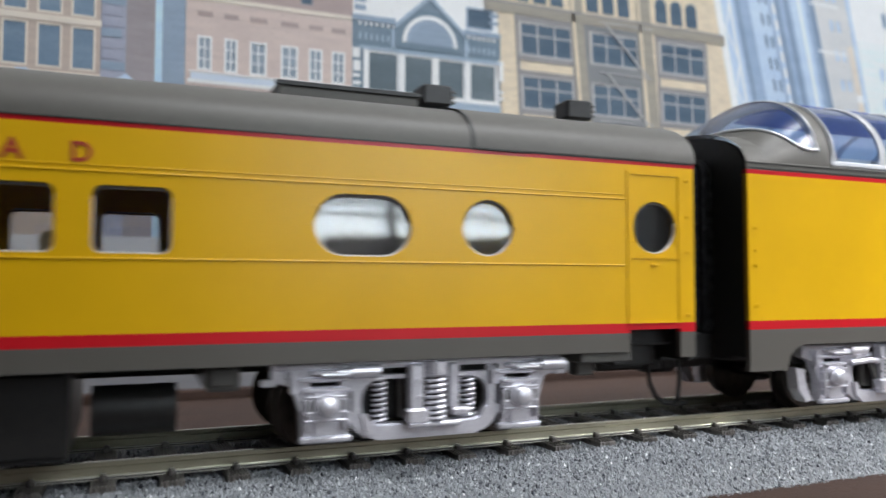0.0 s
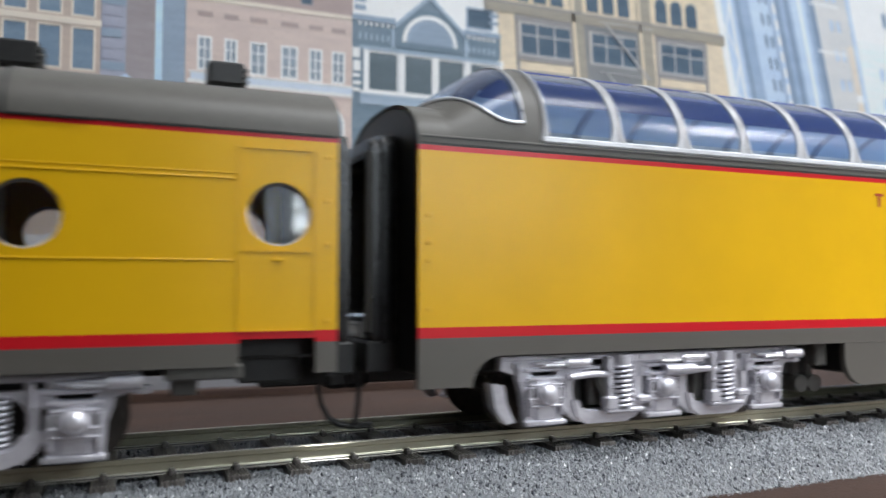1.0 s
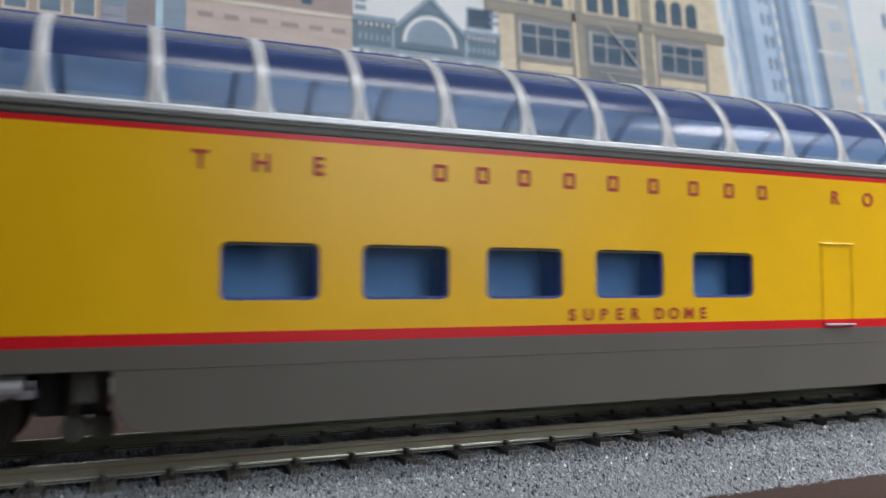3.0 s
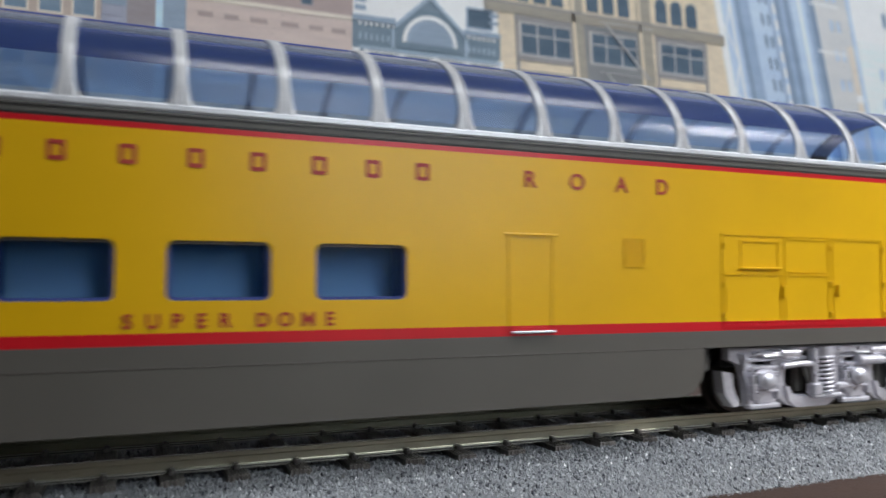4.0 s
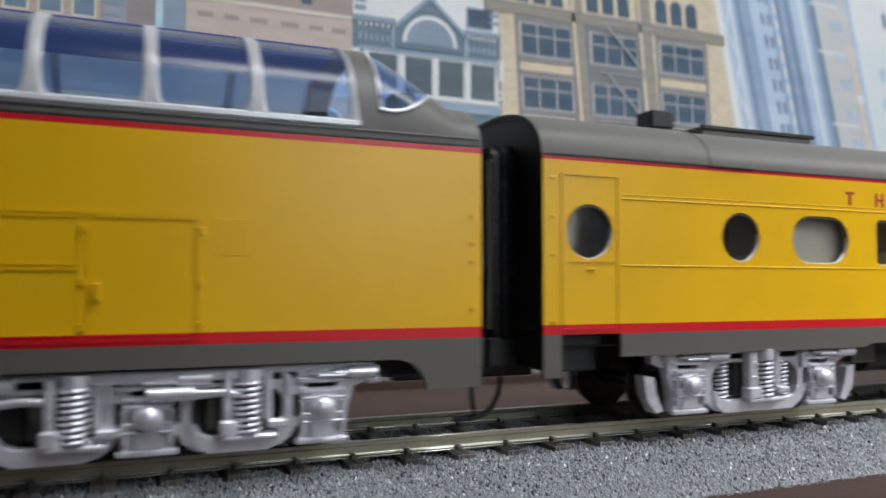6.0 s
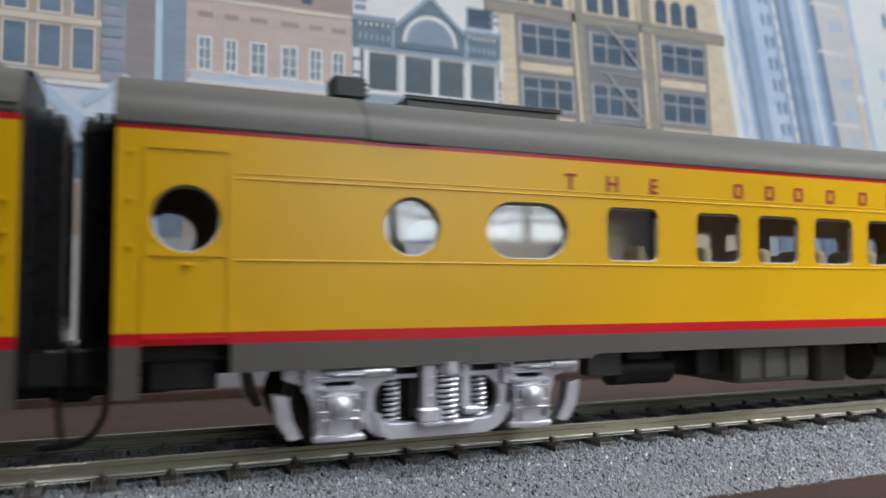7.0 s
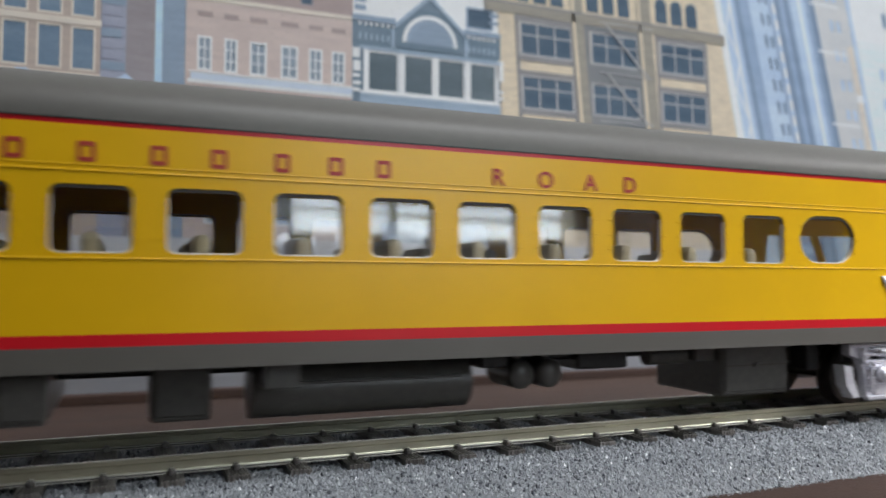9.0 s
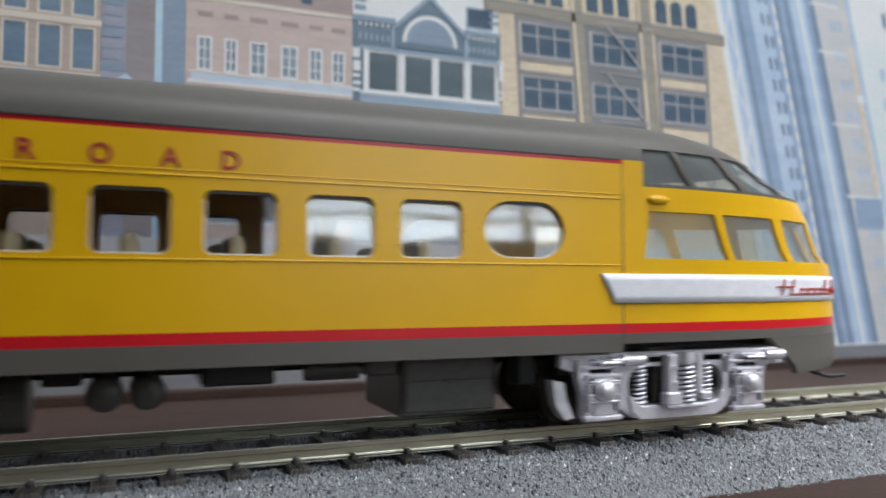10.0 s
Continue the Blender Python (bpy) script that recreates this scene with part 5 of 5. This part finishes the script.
def observation():
    x0, x1 = 394.1, 633.4
    wins = [(397.8, 405.7, 27.1, 35.1, 3.94), (426.0, 433.7, 27.1, 34.9, 3.84), (440.6, 453.4, 27.0, 34.9, 3.9), (460.0, 469.0, 26.9, 34.8, 1.1)]
    wins += [(476.3 + 12.27 * i, 484.9 + 12.27 * i, 26.9, 34.6, 1.1) for i in range(11)]
    wins += [(611.0, 623.5, 27.1, 35.0, 3.9)]
    line = [(x0, 10.4), (397.0, 10.4), (397.0, 16.4), (407.0, 16.4), (407.0, 13.0), (457, 13.0), (458, 13.6), (x1, 13.7), (x1, 41.9), (x0, 41.9)]
    car = coach("observation_car", "yellow model observation car with rounded glazed tail", x0, x1, wins, line, [(407.5, x1 - 0.5)])
    L = x1 - x0
    roof_part("roof", car, 0, L, ROOF, "grey", label="smooth dark grey rounded roof")
    roof_part("roof_cover", car, -0.3, 29.5, (17.45, 41.85, 8.15, 2.3), "grey", 1, 179, 0.5)
    roof_part("roof_seam", car, 29.4, 29.85, (17.5, 41.85, 8.22, 2.3), "black", 1, 179, 0.5)
    part("roof_lip", box(bmesh.new(), 29.6, 38.2, -SIDE - 0.32, -SIDE + 0.1, 41.75, 42.05, 0.05), M["black"], car)
    end_wall(car, 0, -1, True)
    side_door(car, 397.0 - x0, 406.9 - x0, 17.0, 39.6, 26.8, 395.6 - x0)
    underfloor(car, 0, L)
    part("step_box", box(bmesh.new(), 4, 12, -12, 12, 10.5, 17.0, 0.3), M["black"], car)
    vent_box(car, 423.2 - x0, -3.0, 51.7)
    part("roof_duct", box(bmesh.new(), 433.5 - x0, 459.5 - x0, -4.6, 4.6, 49.0, 51.6, 0.2), M["grey"], car)
    part("duct_edge", box(bmesh.new(), 433 - x0, 460 - x0, -5.0, -4.55, 51.0, 51.7, 0.1), M["black"], car)
    side_name(car, [v - x0 for v in NAME_X])
    seats(car, 62, L - 20, 12.27)
    part("partition", box(bmesh.new(), 438 - x0, 456 - x0, -15.4, -14.9, 18.4, 40.2), M["inside"], car)
    part("partition", box(bmesh.new(), 456.4 - x0, 457.4 - x0, -16.2, 14.0, 18.4, 40.2), M["inside"], car)
    part("partition", box(bmesh.new(), 424 - x0, 425 - x0, -16.2, 16.2, 18.4, 40.2), M["inside"], car)
    part("partition", box(bmesh.new(), 457.5 - x0, 472 - x0, -11.4, -10.6, 18.4, 40.2), M["seat"], car)
    part("partition", box(bmesh.new(), 472 - x0, 473 - x0, -16.2, 16.2, 18.4, 40.2), M["dark"], car)
    # underfloor gear
    tank = cyl(bmesh.new(), (472.5 - x0, -7, 10.0), "x", 2.6, 11, 24)
    box(tank, 469 - x0, 476 - x0, -9.4, -4, 11.5, 14.4, 0.3)
    part("air_tank", tank, M["black"], car, "", 40)
    part("pipe_bracket", box(bmesh.new(), 460 - x0, 466 - x0, -12, -9, 9.6, 14, 0.3), M["under"], car)
    box_doors(car, 485.6 - x0, 501.0 - x0, 7.7, 14, 3)
    part("bracket", box(bmesh.new(), 480.5 - x0, 485.6 - x0, -12, 12, 9, 14, 0.2), M["black"], car)
    box_doors(car, 512.0 - x0, 519.4 - x0, 5.9, 14, 1, "under", 7.0)
    tank = bmesh.new()
    cyl(tank, (540 - x0, -5.2, 9.4), "x", 3.9, 31.4, 28)
    box(tank, 526 - x0, 554 - x0, -9.3, -8.0, 10.2, 10.6, 0.1)
    part("water_tank", tank, M["under"], car, "grey cylindrical underfloor tank", 40)
    for x in (530.5, 549.5):
        part("tank_strap", cyl(bmesh.new(), (x - x0, -5.2, 9.4), "x", 4.02, 0.7, 28), M["under"], car, "", 40)
    part("tank_bracket", box(bmesh.new(), 525 - x0, 529.4 - x0, -14.6, -9, 10.4, 14.2, 0.2), M["under"], car)
    part("bracket", box(bmesh.new(), 557 - x0, 561.5 - x0, -9, 9, 11.2, 14.5, 0.3), M["black"], car)
    for x in (564.0, 568.9):
        bm = cyl(bmesh.new(), (x - x0, -4.5, 10.0), "y", 2.2, 7.5, 22)
        ball(bm, (x - x0, -8.2, 10.0), 2.2, 1, 0.5, 1, 22, 12)
        box(bm, x - x0 - 0.6, x - x0 + 0.6, -7, -3, 11.8, 14.4)
        part("air_cylinder", bm, M["under"], car, "round-ended air cylinder", 40)
    part("bracket", box(bmesh.new(), 575.5 - x0, 585.0 - x0, -6, 8, 10.0, 14.5, 0.3), M["black"], car)
    gear = cyl(bmesh.new(), (593.0 - x0, -5.0, 11.6), "x", 1.5, 7.6, 18)
    box(gear, 590 - x0, 597 - x0, -5.6, 2, 11.4, 14.4, 0.3)
    part("compressor", gear, M["under"], car, "", 40)
    b = box_doors(car, 602.0 - x0, 616.8 - x0, 4.7, 14, 1, "under", 8.7)
    part("latch", box(bmesh.new(), 608.6 - x0, 609.8 - x0, -9.4, -8.6, 9.4, 10.2, 0.1), M["under"], b)
    part("panel_seam", box(bmesh.new(), 602.6 - x0, 616.2 - x0, -9.15, -8.6, 9.7, 9.9), M["dark"], b)
    part("bracket", box(bmesh.new(), 597.5 - x0, 602 - x0, -7.5, -3, 10.6, 14, 0.3), M["under"], car)
    part("bracket", box(bmesh.new(), 620 - x0, 623 - x0, -10, -6, 8.5, 14, 0.3), M["black"], car)
    for c in (434.3, 644.5):
        truck(car, c - x0, (-13.7, 13.7), WHEELS, (-1, 1) if c < 500 else (-1,))

    # the tail
    off = NOSE0 - x0

    def P(u, z, inset=0.0):
        p = tail_point(min(max(u, 0.0), 2.0), z, inset)
        return (p[0] + off + (min(u, 0.0) - max(u - 2.0, 0.0)) * 6.6, p[1], p[2])

    def skin(bm, z0, z1, cols, rows):
        """Cells between slanting columns; cols: pairs (u at z0, u at z1)."""
        zs = [z0 + (z1 - z0) * i / rows for i in range(rows + 1)]
        for (a0, a1), (b0, b1) in cols:
            sub = max(2, int(abs(b0 - a0) * 14) + 1)
            out, inn = [], []
            for i, z in enumerate(zs):
                f = i / rows
                lo, hi = a0 + (a1 - a0) * f, b0 + (b1 - b0) * f
                us = [lo + (hi - lo) * j / sub for j in range(sub + 1)]
                out.append([P(u, z) for u in us])
                inn.append([P(u, z, 0.9) for u in us])
            a, b = ([[bm.verts.new(p) for p in row] for row in rowset] for rowset in (out, inn))
            for vs in (a, b):
                for r0, r1 in zip(vs, vs[1:]):
                    for j in range(sub):
                        bm.faces.new((r0[j], r0[j + 1], r1[j + 1], r1[j]))
            for i in range(rows):
                for j in (0, sub):
                    bm.faces.new((a[i][j], a[i + 1][j], b[i + 1][j], b[i][j]))
            for j in range(sub):
                for i in (0, rows):
                    bm.faces.new((a[i][j], a[i][j + 1], b[i][j + 1], b[i][j]))
        return bm

    full = [((-1.0, -1.0), (3.0, 3.0))]

    def mirror(cols):
        return cols + [((2 - b[0], 2 - b[1]), (2 - a[0], 2 - a[1])) for a, b in cols]

    # side windows in two bands; edges by distance along the car at foot and head
    low = [((-0.41, -0.27), (0.18, 0.155)), ((0.20, 0.18), (0.39, 0.375)), ((0.42, 0.42), (0.61, 0.63)), ((0.65, 0.67), (0.97, 0.97))]
    up = [((-0.48, -0.43), (0.09, 0.05)), ((0.11, 0.07), (0.27, 0.255)), ((0.30, 0.30), (0.47, 0.44)), ((0.50, 0.48), (0.96, 0.96))]

    def between(ws):
        edges = [(-1.0, -1.0)] + [e for w in ws for e in w] + [(1.0, 1.0)]
        return [(edges[i], edges[i + 1]) for i in range(0, len(edges), 2)]

    part("tail_shell", skin(bmesh.new(), 14.9, 27.4, full, 6), M["livery"], car, "yellow rounded tail with red stripe", 35)
    part("tail_band", skin(bmesh.new(), 34.5, 38.1, full, 3), M["livery"], car, "yellow band between the tail windows", 35)
    for col in mirror(between(low)):
        part("window_pillar", skin(bmesh.new(), 27.4, 34.5, [col], 4), M["livery"], car, "", 35)
    part("tail_roof_rim", skin(bmesh.new(), 38.1, 38.6, full, 1), M["grey"], car, "", 35)
    part("tail_roof", skin(bmesh.new(), 43.8, 49.74, full, 10), M["grey"], car, "grey rounded tail roof", 35)
    for col in mirror(between(up)):
        part("roof_pillar", skin(bmesh.new(), 38.6, 43.8, [col], 5), M["grey"], car, "", 35)
    for s in (-1, 1):
        part("tail_flank", box(bmesh.new(), L - 0.0, off - 2.9, *sorted((s * (SIDE - 0.8), s * (SIDE + 0.03))), 36.9, 41.9), M["yellow"], car)
    bm = bmesh.new()
    skin(bm, 8.7, 14.9, [((0.42, 0.30), (1.58, 1.70))], 5)
    part("tail_skirt", bm, M["grey"], car, "grey rounded skirt below the tail", 35)
    for ws, z0, z1 in ((low, 27.4, 34.5), (up, 38.6, 43.8)):
        for (a, b) in mirror(ws):
            bm = bmesh.new()
            rows = []
            for i in range(6):
                f, z = i / 5, z0 + (z1 - z0) * i / 5
                lo, hi = a[0] + (a[1] - a[0]) * f, b[0] + (b[1] - b[0]) * f
                rows.append([P(lo + (hi - lo) * j / 8, z, 0.35) for j in range(9)])
            grid(bm, rows)
            g = part("tail_window", bm, M["tailglass"], car, "curved tail window, pale reflection mixed into its colour", 40)
            g.visible_shadow = False
    # silver name plate wrapping the tail, its script as plain strokes
    bm = bmesh.new()
    rows = []
    for i in range(5):
        z, f = 20.8 + 4.3 * i / 4, i / 4
        a = -1.24 - 0.36 * f
        rows.append([P(a + (2 - 2 * a) * j / 40, z, -0.35) for j in range(41)])
    grid(bm, rows)
    pl = part("name_plate", bm, M["plate"], car, "silver plate with red script", 40)
    sol = pl.modifiers.new("thickness", "SOLIDIFY")
    sol.thickness = 0.0003
    for i in range(10):
        u = 0.33 + i * 0.039
        hh = 2.5 if i in (0, 1, 6, 8) else 1.1
        part("script_bar", sweep(bmesh.new(), [P(u + 0.006, 21.9, -0.5), P(u + 0.022, 21.9 + hh, -0.5)], 0.17, 6), M["letter"], pl)
    for a, b, z in ((0.32, 0.39, 23.2), (0.37, 0.72, 22.0), (0.42, 0.7, 22.8)):
        part("script_bar", sweep(bmesh.new(), [P(a + (b - a) * j / 8, z, -0.5) for j in range(9)], 0.13, 6), M["letter"], pl)
    for s in (-1, 1):
        part("panel_seam", box(bmesh.new(), L - 0.12, L + 0.1, *sorted((s * (SIDE - 0.2), s * (SIDE + 0.02))), 14.0, 41.6), M["dark"], car)
    # marker lamp on the flank
    for s in (-1, 1):
        m = ball(bmesh.new(), (off - 0.2, s * SIDE, 36.2), 1.0, 2.0, 0.8, 0.75)
        part("marker_lamp", m, M["yellow"], car, "", 60)
    part("tail_floor", box(bmesh.new(), L, off + 30, -11, 11, 17, 18.4), M["inside"], car)
    part("tail_hose", sweep(bmesh.new(), [(off + 42, -5, 10), (off + 44, -5, 7.5), (off + 48, -5, 6.5), (off + 52, -5, 6.6)], 0.4), M["black"], car, "", 60)
    part("tail_underframe", box(bmesh.new(), L, off + 28, -10, 10, 13.0, 16.5, 0.4), M["black"], car)
    return car, x0


CARS = [parlor(), dome_car(), observation()]


def motions():
    ts, ds = zip(*ROLL)
    for car, x0 in CARS:
        walk(car, [(t, pose((x0 + d) * MM, 0, 0)) for t, d in ROLL])
    steps = [i / 10 for i in range(101)]
    gone = np.interp(steps, ts, ds)
    for wheel, a in WHEELS:
        walk(wheel, [(t, pose(a * MM, 0, 7.3 * MM, 0, math.degrees(g / 5.2), 0)) for t, g in zip(steps, gone)])


motions()
